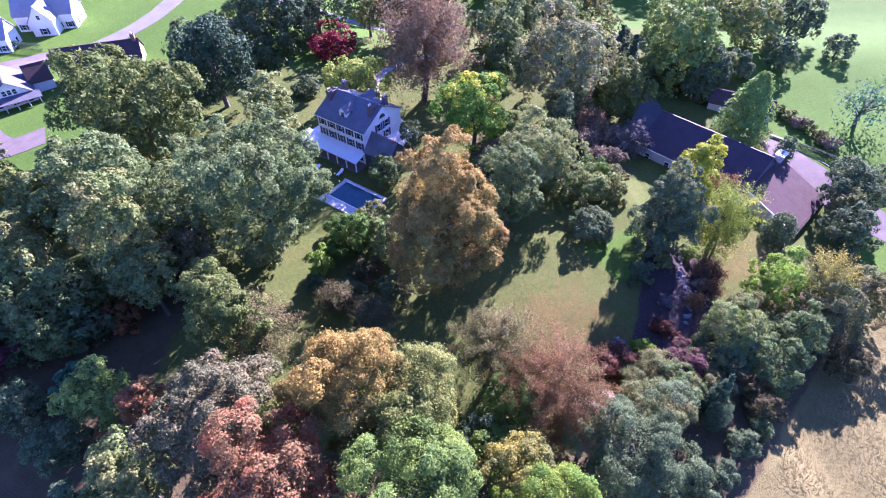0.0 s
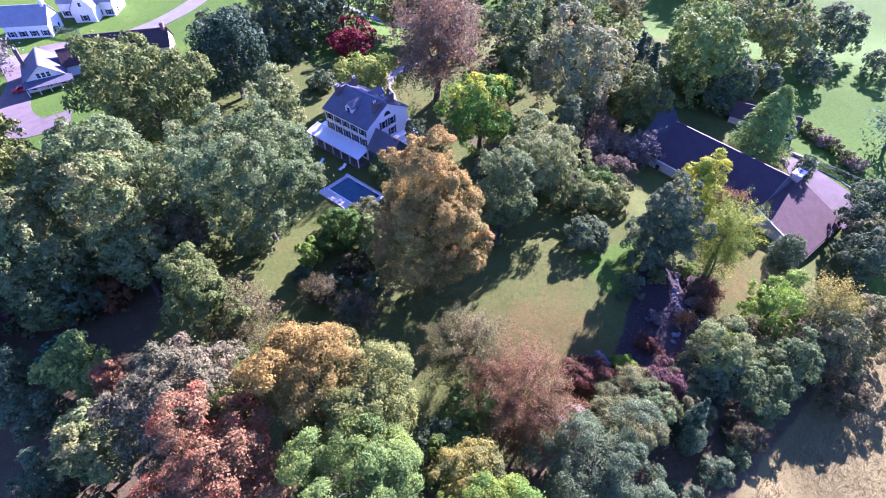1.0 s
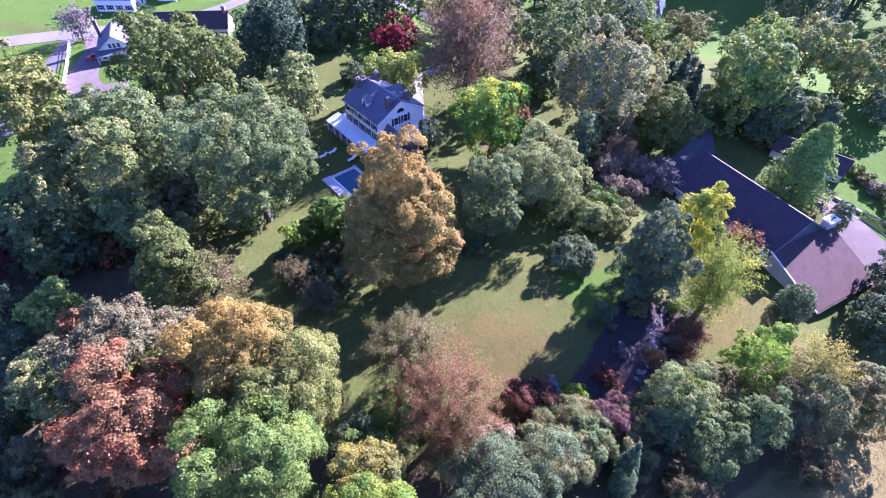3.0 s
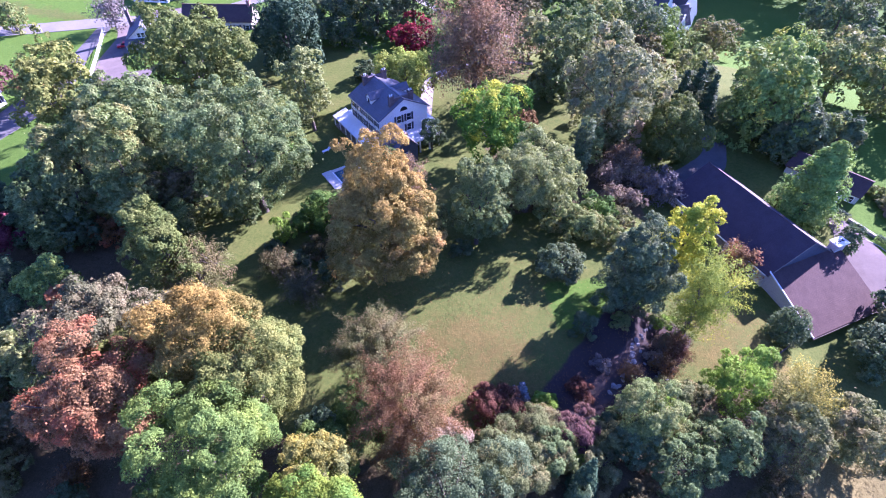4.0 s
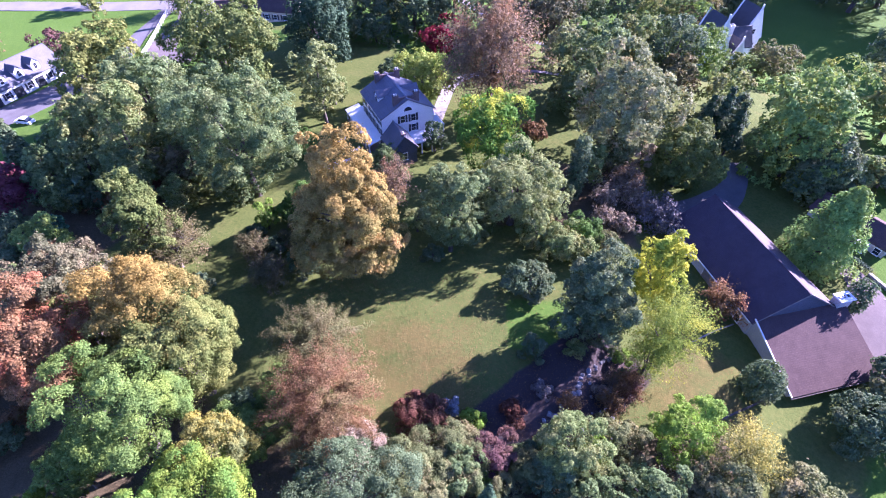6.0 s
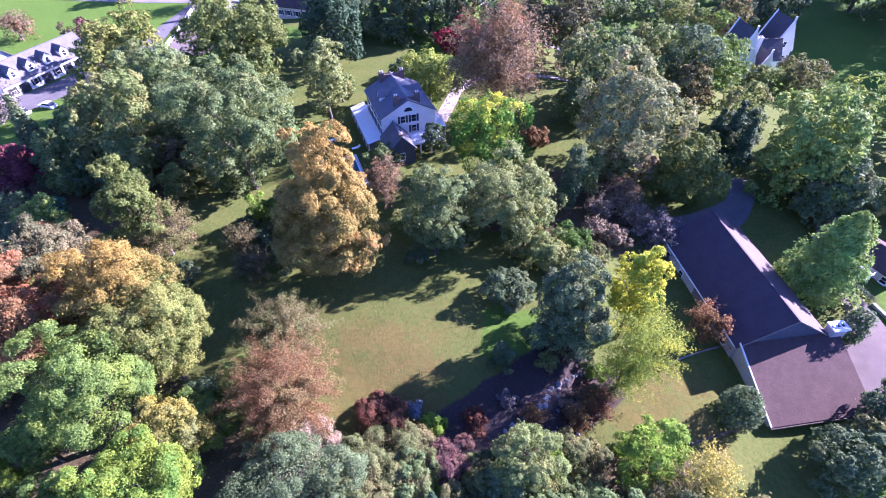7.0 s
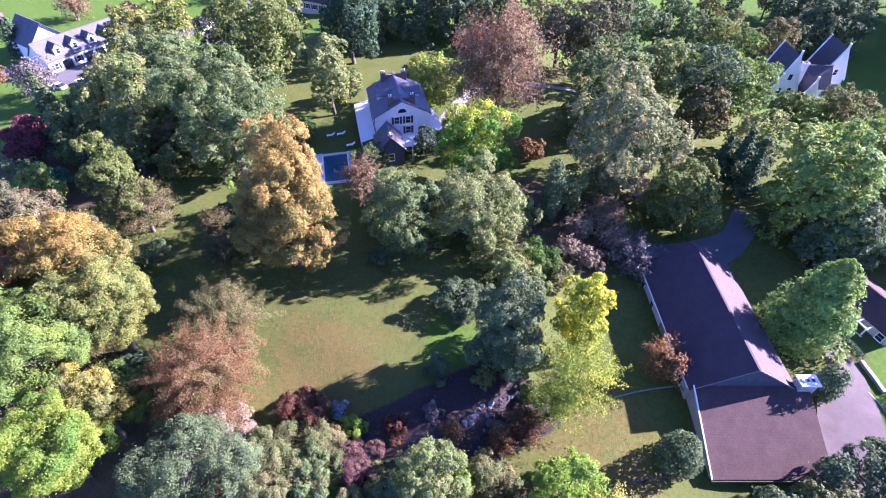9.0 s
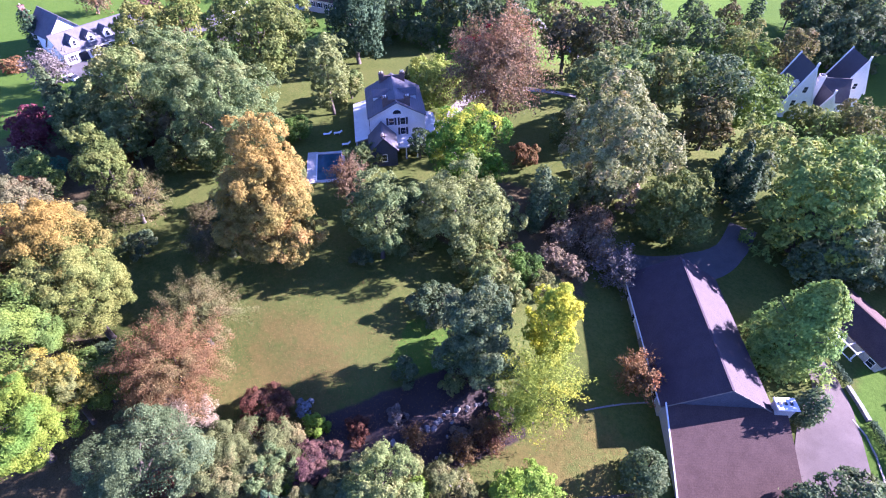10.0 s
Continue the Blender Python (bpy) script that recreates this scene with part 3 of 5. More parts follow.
ribbon("road", [(-215, 80), (-170, 107), (-132, 131), (-106, 152), (-95, 180), (-100, 230), (-120, 300)], [8.5] * 7, ROADWAY, "pale sun-bleached village road curving past the lawns", lift=0.1)
ribbon("driveway_1", [(-135, 127), (-124, 106), (-115, 92), (-111.5, 79), (-109.5, 65), (-108.5, 50)], [4, 5, 7, 12, 12, 12], ASPHALT, "grey asphalt driveway to the long white house", "driveway")
ribbon("driveway_2", [(51, 124), (52, 116), (50, 109), (44, 102), (36, 98)], [5, 5, 7, 6, 4], ASPHALT, "shaded grey asphalt drive at the barn end", "driveway")
ribbon("driveway_3", [(71, 103), (74.8, 98.2), (76.4, 93.1), (79, 87), (83, 79), (90, 68)], [3, 4.5, 7.5, 9, 9, 7], GRAVEL, "pale gravel yard beside the barn", "driveway")
ribbon("path_1", [(-13, 104), (-16, 113), (-18, 121), (-15, 130), (-4, 140), (4, 143)], [3.2, 3.2, 2.8, 2.4, 2.0, 2.0], PALEGRAVEL, "pale gravel drive behind the white house", "path")
ribbon("path_2", [(31.5, 37), (35, 44), (38, 50), (40.5, 57), (40.5, 63)], [2.4, 3.2, 3.4, 3, 2], MULCH, "dark mulch path through the garden bed", "path", 0.04)
ribbon("patio", [(-114, 103), (-108, 100), (-101, 99)], [4, 5, 4], GRAVEL, "pale stone patio behind the gabled house", "patio", 0.08)
ribbon("path_3", [(-60, 182), (-20, 176), (2, 186), (30, 196)], [4, 4, 4, 4], ROADWAY, "pale lane beyond the trees", "path")
ribbon("driveway_4", [(-129, 131), (-121, 122), (-112, 106), (-101, 97), (-92, 101)], [9, 7, 8, 9, 9], GRAVEL, "pale paved forecourt of the gabled house", "driveway", 0.07)
ribbon("driveway_5", [(-127, 139), (-119, 146), (-110, 153)], [9, 7, 6], GRAVEL, "pale gravel lot before the village houses", "driveway", 0.07)


# ---- buildings ----
def window(parent, x, y, z, w, h, face, shutters=True, mat=None, name="window"):
    """A framed window on a wall; face: 'x' or 'y' with its sign, the way that it looks."""
    sgn = 1 if face[0] == "+" else -1
    ax = face[1]

    def put(u0, u1, d0, d1, z0, z1):
        d0, d1 = sorted((sgn * d0, sgn * d1))
        return box(x + d0, x + d1, y + u0, y + u1, z0, z1) if ax == "x" else box(x + u0, x + u1, y + d0, y + d1, z0, z1)

    f = put(-w / 2 - 0.1, w / 2 + 0.1, -0.05, 0.06, z - 0.12, z + h + 0.12)
    win = part(name, f, TRIM, parent)
    part("pane", put(-w / 2, w / 2, 0.0, 0.075, z, z + h / 2 - 0.03), GLASS, win)
    part("pane", put(-w / 2, w / 2, 0.0, 0.075, z + h / 2 + 0.03, z + h), GLASS, win)
    part("sill", put(-w / 2 - 0.15, w / 2 + 0.15, 0.0, 0.14, z - 0.2, z - 0.12), TRIM, win)
    if shutters:
        for s in (-1, 1):
            a, b = sorted((s * (w / 2 + 0.12), s * (w / 2 + 0.12 + w * 0.46)))
            part("shutter", put(a, b, 0.0, 0.09, z - 0.1, z + h + 0.1), SHUTTER, win, "dark painted louvred shutter")
    return win


def gable_body(parent, x0, x1, y0, y1, z0, ze, zr, mat, ridge="x"):
    """Solid walls with gables under a ridge along x or y."""
    if ridge == "x":
        ym = (y0 + y1) / 2
        out = [(x0, y0, z0), (x0, y1, z0), (x0, y1, ze), (x0, ym, zr), (x0, y0, ze)]
        return part("wall", prism(out, (x1 - x0, 0, 0)), mat, parent)
    xm = (x0 + x1) / 2
    out = [(x0, y0, z0), (x1, y0, z0), (x1, y0, ze), (xm, y0, zr), (x0, y0, ze)]
    return part("wall", prism(out, (0, y1 - y0, 0)), mat, parent)


def gable_roof(parent, x0, x1, y0, y1, ze, zr, mat, ridge="x", over=0.35, thick=0.18, label=""):
    """Two roof slopes as slabs and a ridge cap; over: the overhang."""
    made = []
    if ridge == "x":
        ym = (y0 + y1) / 2
        for ya in (y0, y1):
            k = (zr - ze) / abs(ym - ya)
            ye = ya + (over if ya > ym else -over)
            zz = ze - k * over
            pts = [(x0 - over, ym, zr), (x0 - over, ye, zz), (x0 - over, ye, zz + thick), (x0 - over, ym, zr + thick)]
            made.append(part("roof", prism(pts, (x1 - x0 + 2 * over, 0, 0)), mat, parent, label))
        part("ridge_cap", box(x0 - over, x1 + over, ym - 0.14, ym + 0.14, zr + thick - 0.06, zr + thick + 0.05), mat, made[0])
    else:
        xm = (x0 + x1) / 2
        for xa in (x0, x1):
            k = (zr - ze) / abs(xm - xa)
            xe = xa + (over if xa > xm else -over)
            zz = ze - k * over
            pts = [(xm, y0 - over, zr), (xe, y0 - over, zz), (xe, y0 - over, zz + thick), (xm, y0 - over, zr + thick)]
            made.append(part("roof", prism(pts, (0, y1 - y0 + 2 * over, 0)), mat, parent, label))
        part("ridge_cap", box(xm - 0.14, xm + 0.14, y0 - over, y1 + over, zr + thick - 0.06, zr + thick + 0.05), mat, made[0])
    return made


def chimney(parent, x, y, z0, z1, sx, sy, mat, pots=2):
    c = part("chimney", box(x - sx / 2, x + sx / 2, y - sy / 2, y + sy / 2, z0, z1, 0.03), mat, parent, "brick chimney stack")
    part("cap", box(x - sx / 2 - 0.1, x + sx / 2 + 0.1, y - sy / 2 - 0.1, y + sy / 2 + 0.1, z1 - 0.25, z1, 0.03), mat, c)
    for i in range(pots):
        u = (i + 0.5) / pots - 0.5
        px, py = (x + u * sx * 0.8, y) if sx > sy else (x, y + u * sy * 0.8)
        co, q = tube([(px, py, z1 - 0.05), (px, py, z1 + 0.35), (px, py, z1 + 0.4)], [0.16, 0.13, 0.17], 8)
        link("pot", raw_mesh("pot", co, q), TRIM, c)
    return c


def dormer(parent, x, yf, yb, z0, ze, zr, w, wall, roof, sgn=1, name="dormer"):
    """A gabled dormer that looks along +y or -y (sgn), its front at yf and its back in the roof at yb."""
    a, b = sorted((yf, yb))
    out = [(x - w / 2, yf, z0), (x + w / 2, yf, z0), (x + w / 2, yf, ze), (x, yf, zr), (x - w / 2, yf, ze)]
    d = part(name, prism(out, (0, yb - yf, 0)), wall, parent, "white gabled dormer")
    for s in (-1, 1):
        pts = [(x, yf + sgn * 0.2, zr), (x + s * (w / 2 + 0.2), yf + sgn * 0.2, ze - 0.15), (x + s * (w / 2 + 0.2), yf + sgn * 0.2, ze), (x, yf + sgn * 0.2, zr + 0.15)]
        part("dormer_roof", prism(pts, (0, yb - yf - sgn * 0.2, 0)), roof, d)
    window(d, x, yf, z0 + 0.55, w * 0.42, max(0.7, ze - z0 - 0.6), ("+" if sgn > 0 else "-") + "y", False)
    return d


def white_house():
    t = thing("house", pose(-9.1, 96.3, -0.1, 0, 0, 145), "white three-storey clapboard farmhouse with a dark slate roof", "house")
    L, W, ZE, ZR = 12.8, 11.7, 8.0, 11.15
    gable_body(t, 0, L, 0, W, -0.5, ZE, ZR, WHITE)
    gable_roof(t, 0, L, 0, W, ZE, ZR, SLATE, label="dark slate roof slope")
    for x in (0.9, L - 0.9):
        for s in (-1, 1):
            chimney(t, x, W / 2 + s * 2.3, 9.0, 12.0, 0.7, 1.1, DARKBRICK)
        part("parapet", box(x - 0.22, x + 0.22, W / 2 - 1.8, W / 2 + 1.8, 9.4, 11.4), DARKBRICK, t, "brick parapet between two chimneys")
    dormer(t, L / 2, W - 1.3, W - 5.2, 8.3, 9.9, 10.9, 2.0, WHITE, SLATE, 1)
    dormer(t, L / 2, 1.3, 5.2, 8.3, 9.9, 10.9, 2.0, WHITE, SLATE, -1)
    for i in range(5):
        x = 1.35 + i * 2.5
        for z in (3.65, 6.1):
            window(t, x, W, z, 0.95, 1.5, "+y")
            window(t, x, 0, z, 0.95, 1.5, "-y")
        window(t, x, W, 0.9, 0.95, 1.6, "+y", False)
    for y, z in ((4.7, 6.1), (7.1, 6.1), (4.7, 3.7)):
        window(t, 0, y, z, 1.0, 1.5, "-x")
        window(t, L, y, z, 0.95, 1.5, "+x")
    # half-round attic window
    n = 12
    pts = [(-0.06, W / 2 + 0.9 * math.cos(math.pi * i / n), 8.6 + 0.9 * math.sin(math.pi * i / n)) for i in range(n + 1)]
    f = part("window", prism([(p[0], W / 2 + (p[1] - W / 2) * 1.18, 8.5 + (p[2] - 8.6) * 1.2) for p in pts], (0.1, 0, 0)), TRIM, t, "half-round attic window")
    part("pane", prism([(-0.09, p[1], p[2]) for p in pts], (0.06, 0, 0)), GLASS, f)
    # eave boards
    for y in (-0.3, W + 0.3):
        part("eave_board", box(-0.35, L + 0.35, y - 0.06, y + 0.06, ZE - 0.36, ZE - 0.12), TRIM, t)
    # porch round the front and the far end
    for pts, way in (([(-0.2, W + 0.05, 3.35), (-0.2, W + 3.4, 2.45), (-0.2, W + 3.4, 2.62), (-0.2, W + 0.05, 3.52)], (L + 3.6, 0, 0)),):
        part("porch_roof", prism(pts, way), TINROOF, t, "pale metal porch roof")
    part("porch_roof", prism([(L + 0.05, 1.0, 3.35), (L + 3.4, 1.0, 2.45), (L + 3.4, 1.0, 2.62), (L + 0.05, 1.0, 3.52)], (0, W - 1.0, 0)), TINROOF, t, "pale metal porch roof")
    part("porch_floor", box(-0.1, L + 3.3, W + 0.02, W + 3.3, -0.4, 0.3), WOOD, t)
    for i in range(7):
        x = 0.1 + i * (L + 3.0) / 6
        part("porch_post", box(x - 0.11, x + 0.11, W + 3.05, W + 3.27, 0.3, 2.5, 0.02), TRIM, t)
    for i in range(4):
        y = 1.4 + i * 3.2
        part("porch_post", box(L + 3.0, L + 3.22, y - 0.11, y + 0.11, -0.4, 2.5, 0.02), TRIM, t)
    # steep wing on the near gable
    gable_body(t, -6.3, -0.02, 6.6, 12.0, -0.5, 4.0, 6.9, GABLESIDE)
    gable_roof(t, -6.3, -0.3, 6.6, 12.0, 4.0, 6.9, SLATE, label="steep dark wing roof")
    chimney(t, -5.9, 9.3, 5.5, 7.4, 0.6, 0.8, DARKBRICK, 1)
    window(t, -6.3, 9.3, 1.4, 1.0, 1.5, "-x", False)
    window(t, -3.0, 12.0, 1.2, 1.0, 1.5, "+y", False)
    # flat porch with a white balustrade beside the wing, and the rear porch
    part("porch_deck", box(-4.2, -0.05, -0.6, 6.5, 2.9, 3.15), TRIM, t, "flat white porch roof")
    for y in (-0.4, 2.0, 4.4):
        part("porch_post", box(-4.1, -3.85, y, y + 0.25, -0.4, 2.9), TRIM, t)
    part("rail", box(-4.15, -4.07, -0.55, 6.5, 3.95, 4.03), TRIM, t, "white balustrade rail")
    for i in range(15):
        y = -0.5 + i * 0.5
        part("baluster", box(-4.14, -4.08, y, y + 0.07, 3.15, 3.95), TRIM, t)
    part("porch_roof", prism([(1.0, -0.05, 3.3), (1.0, -3.2, 2.5), (1.0, -3.2, 2.66), (1.0, -0.05, 3.46)], (9.0, 0, 0)), TINROOF, t, "pale metal rear porch roof")
    for i in range(4):
        part("porch_post", box(1.2 + i * 2.8, 1.4 + i * 2.8, -3.1, -2.9, -0.4, 2.55), TRIM, t)


white_house()


def barn():
    t = thing("barn", pose(64.3, 82.2, -3.2, 0, 0, 133), "long low barn with brown shingle roofs and grey siding", "barn")
    L, H = 23.3, 7.1
    ze, zr = 3.75, 8.5
    gable_body(t, 0, L, -H, H, -3.0, ze, zr, SIDING)
    gable_roof(t, 0, L, -H, H, ze, zr, UPPERROOF, over=0.4, label="long brown shingle roof slope")
    part("gable_shingles", prism([(-0.06, -H + 0.1, ze + 0.0), (-0.06, H - 0.1, ze + 0.0), (-0.06, 0, zr - 0.05)], (0.05, 0, 0)), GABLESIDE, t, "blue-grey shingled gable")
    # lower wing with one falling roof
    part("wing_wall", prism([(-0.02, -8.6, -4.5), (-10.3, -8.6, -4.5), (-10.3, -8.6, -0.25), (-0.02, -8.6, 3.85)], (0, 15.3, 0)), SIDING, t)
    pts = [(-0.05, -9.0, 3.9), (-11.0, -9.0, -0.45), (-11.0, -9.0, -0.25), (-0.05, -9.0, 4.1)]
    r = part("wing_roof", prism(pts, (0, 15.9, 0)), BARNROOF, t, "brown shingle wing roof")
    part("flashing", prism([(-0.02, 6.92, 4.08), (-11.05, 6.92, -0.3), (-11.05, 6.92, -0.08), (-0.02, 6.92, 4.3)], (0, 0.16, 0)), TRIM, r, "white metal roof edge")
    part("gutter", box(-11.2, -11.02, -9.0, 7.0, -0.5, -0.42), BARK, t, "dark gutter")
    part("gutter", box(0, L + 0.4, H + 0.42, H + 0.56, ze - 0.4, ze - 0.25), TRIM, t, "white gutter")
    for s in (-1, 1):
        part("eave_board", prism([(-0.47, s * (H + 0.4), ze - 0.3), (-0.47, 0, zr - 0.02), (-0.47, 0, zr + 0.2), (-0.47, s * (H + 0.4), ze - 0.05)], (0.05, 0, 0)), WOOD, t)
    # wide low chimney by the far eave
    c = part("chimney", box(-0.75, 0.75, -9.5, -7.2, 0.6, 5.4, 0.04), SIDING, t, "wide white-capped chimney")
    part("cap", box(-0.95, 0.95, -9.75, -6.95, 5.25, 5.5, 0.04), STUCCO, c, "white chimney cap")
    for i in range(3):
        part("flue", box(-0.22, 0.22, -9.1 + i * 0.75, -8.75 + i * 0.75, 5.5, 5.62), SHUTTER, c, "dark flue opening")
    for i in range(5):
        window(t, 2.5 + i * 4.6, H, 0.8, 1.0, 1.3, "+y", False)
    part("door", box(9.0, 12.2, H - 0.05, H + 0.08, -0.2, 2.8), WOOD, t, "wide grey barn door")
    for y in (-5.5, -1.0, 3.5):
        window(t, -10.3, y, -2.6, 1.3, 1.3, "-x", False)
    window(t, L, 2.5, 1.0, 1.1, 1.4, "+x", False)
    window(t, L, -2.5, 1.0, 1.1, 1.4, "+x", False)


barn()


def long_house():
    g = -4.4
    t = thing("house", pose(-114.7, 52.8, g, 0, 0, 100), "long white house with grey roof and four dormers", "house")
    L, W = 26.0, 9.0
    gable_body(t, 0, L, 0, W, -1, 3.6, 7.6, STUCCO)
    gable_roof(t, 0, L, 0, W, 3.6, 7.6, GREYROOF, label="grey shingle roof slope")
    for i in range(4):
        dormer(t, 4.4 + i * 4.9, 0.5, 4.2, 4.0, 6.0, 7.2, 2.2, STUCCO, GREYROOF, -1)
    for i, kind in enumerate("wgwgwgww"):
        x = 2.0 + i * 3.2
        if kind == "w":
            window(t, x, 0, 1.0, 1.1, 1.5, "-y")
        else:
            part("door", box(x - 1.3, x + 1.3, -0.07, 0.05, 0, 2.6), SHUTTER, t, "dark garage door opening")
    gable_body(t, 1.0, 11.5, 8.9, 21.0, -1, 5.4, 10.4, STUCCO, "y")
    gable_roof(t, 1.0, 11.5, 8.5, 21.0, 5.4, 10.4, GREYROOF, "y", label="steep grey roof slope")
    chimney(t, 2.2, 21.0, 5.0, 12.0, 1.5, 1.0, BRICKRED, 1)


long_house()


def village_house(x, y, g, turn, L, W, ze, zr, wall, roof, label, rear=0.0):
    t = thing("house", pose(x, y, g, 0, 0, turn), label, "house")
    gable_body(t, 0, L, 0, W, -1, ze, zr, wall)
    gable_roof(t, 0, L, 0, W, ze, zr, roof, label="shingle roof slope")
    n = max(2, int(L / 3))
    for i in range(n):
        window(t, (i + 0.5) * L / n, 0, 1.0, 1.1, 1.4, "-y")
        window(t, (i + 0.5) * L / n, W, 1.0, 1.1, 1.4, "+y")
    for y2 in (W * 0.3, W * 0.7):
        window(t, 0, y2, 1.0, 1.0, 1.4, "-x", False)
        window(t, L, y2, 1.0, 1.0, 1.4, "+x", False)
    for dy in (-0.6, 0.0, 0.6):
        window(t, 0, W / 2 + dy * 1.5, ze + 0.3, 0.6, 1.0, "-x", False)
    chimney(t, L - 0.8, W / 2, ze, zr + 1.4, 0.9, 1.4, BRICKRED if wall is TANWALL else STUCCO)
    if rear:
        gable_body(t, L * 0.35, L * 0.75, -rear, 0.1, -1, ze * 0.95, zr * 0.92, wall, "y")
        gable_roof(t, L * 0.35, L * 0.75, -rear, W * 0.4, ze * 0.95, zr * 0.92, roof, "y", label="cross gable roof slope")
        window(t, L * 0.55, -rear, 1.0, 1.2, 1.6, "-y")
        window(t, L * 0.55, -rear, ze + 0.2, 0.9, 1.2, "-y", False)
    return t




def gable_front_house():
    """A house whose gable looks to the garden, with a skirt roof before it and a patio."""
    t = thing("house", pose(-113.4, 114.6, -4.1, 0, 0, 38), "pale gabled village house with a brown roof and porch skirt", "house")
    gable_body(t, 0, 10.0, 0, 12.5, -1, 2.9, 6.6, STUCCO, "y")
    gable_roof(t, 0, 10.0, 0, 12.5, 2.9, 6.6, GREYROOF, "y", label="grey-brown shingle roof slope")
    gable_body(t, 9.9, 15.0, 4.5, 11.5, -1, 3.2, 6.4, STUCCO)
    gable_roof(t, 9.9, 15.0, 4.5, 11.5, 3.2, 6.4, BARNROOF, label="brown shingle roof slope")
    part("porch_roof", prism([(-0.4, -0.05, 3.0), (-0.4, -3.0, 2.2), (-0.4, -3.0, 2.36), (-0.4, -0.05, 3.16)], (11.6, 0, 0)), GREYROOF, t, "grey skirt roof")
    for i in range(5):
        part("porch_post", box(0.0 + i * 2.6, 0.18 + i * 2.6, -2.9, -2.72, -0.4, 2.25), TRIM, t)
    for i in (-1, 0, 1):
        window(t, 5.0 + i * 1.15, 0, 3.4, 0.8, 1.2, "-y", False)
    for x in (1.6, 5.0, 8.4):
        window(t, x, 0, 0.7, 1.1, 1.5, "-y", False)
    for y in (3.0, 6.5, 10.0):
        window(t, 0, y, 0.8, 1.0, 1.4, "-x", False)
    chimney(t, 1.0, 9.0, 3.5, 8.6, 0.9, 1.3, DARKBRICK)


gable_front_house()
village_house(-102.0, 127.0, -1.9, 20, 21, 8, 3.6, 7.0, TANWALL, BARNROOF, "long low tan house with a brown roof")
village_house(-136.5, 165.0, -4.6, 12, 17, 10, 5.2, 10.0, STUCCO, LIGHTROOF, "large white village house with a grey roof", 5.0)
village_house(-143.0, 147.0, -4.6, 14, 13, 9, 4.4, 8.6, STUCCO, LIGHTROOF, "white village house with a grey roof")


def tudor_house():
    t = thing("house", pose(37.8, 200.0, -15.0, 0, 0, 42), "tall white tudor house with steep dark gables", "house")

    def wing(x0, xm, x1, y0, y1, z0, z1, zr):
        """A gabled wing with unequal eaves: x0 at z0, x1 at z1, the ridge at xm."""
        part("wall", prism([(x0, y0, -4), (x1, y0, -4), (x1, y0, z1), (xm, y0, zr), (x0, y0, z0)], (0, y1 - y0, 0)), STUCCO, t)
        for xe, ze in ((x0, z0), (x1, z1)):
            s = 1 if xe > xm else -1
            pts = [(xm, y0 + 0.3, zr + 0.05), (xe + s * 0.3, y0 + 0.3, ze - 0.3), (xe + s * 0.3, y0 + 0.3, ze - 0.02), (xm, y0 + 0.3, zr + 0.35)]
            part("roof", prism(pts, (0, y1 - y0, 0)), GABLE, t, "steep dark slate roof slope")
            for y in (y0 - 0.1, y1 + 0.35):
                rim = [(xm, y, zr - 0.3), (xe + s * 0.5, y, ze - 1.0), (xe + s * 0.5, y, ze - 0.1), (xm, y, zr + 0.8)]
                part("barge_board", prism(rim, (0, 0.5, 0)), TRIM, t, "white gable coping")
        part("finial", box(xm - 0.22, xm + 0.22, y0 - 0.1, y0 + 0.4, zr + 0.3, zr + 1.7), TRIM, t)

    wing(-3.7, 0.0, 3.7, 0.0, 9.5, 6.4, 6.4, 16.6)
    wing(17.1, 20.7, 24.3, 10.6, 19.6, 5.6, 5.6, 14.6)
    wing(7.0, 9.3, 11.6, 0.8, 8.0, 3.4, 3.4, 8.6)
    for x, z in ((-1.6, 1.6), (1.6, 1.6), (-1.5, 5.4), (1.5, 5.4), (0.0, 9.6)):
        window(t, x, 0.0, z, 1.1, 1.7, "-y", False)
    for x, z in ((19.2, 1.6), (22.2, 1.6), (20.7, 6.4)):
        window(t, x, 10.6, z, 1.1, 1.7, "-y", False)
    for y in (2.5, 6.0):
        window(t, -3.7, y, 1.6, 1.1, 1.7, "-x", False)
    for y in (13.0, 17.0):
        window(t, 17.1, y, 1.6, 1.1, 1.7, "-x", False)
    # linking range and the low side wing
    gable_body(t, 3.7, 17.1, 4.6, 12.0, -4, 4.6, 10.2, STUCCO)
    gable_roof(t, 3.7, 17.1, 4.6, 12.0, 4.6, 10.2, GABLE, "x", 0.1, 0.3, label="dark slate roof slope")
    gable_body(t, -8.4, -3.7, 3.4, 9.4, -4, 3.4, 8.0, STUCCO)
    gable_roof(t, -8.4, -3.7, 3.4, 9.4, 3.4, 8.0, GABLE, "x", 0.1, 0.3, label="dark slate roof slope")
    chimney(t, -2.6, 1.6, 4.0, 12.2, 1.2, 0.9, STUCCO)
    chimney(t, 5.4, 4.0, 2.0, 13.2, 1.5, 1.3, STUCCO)


tudor_house()


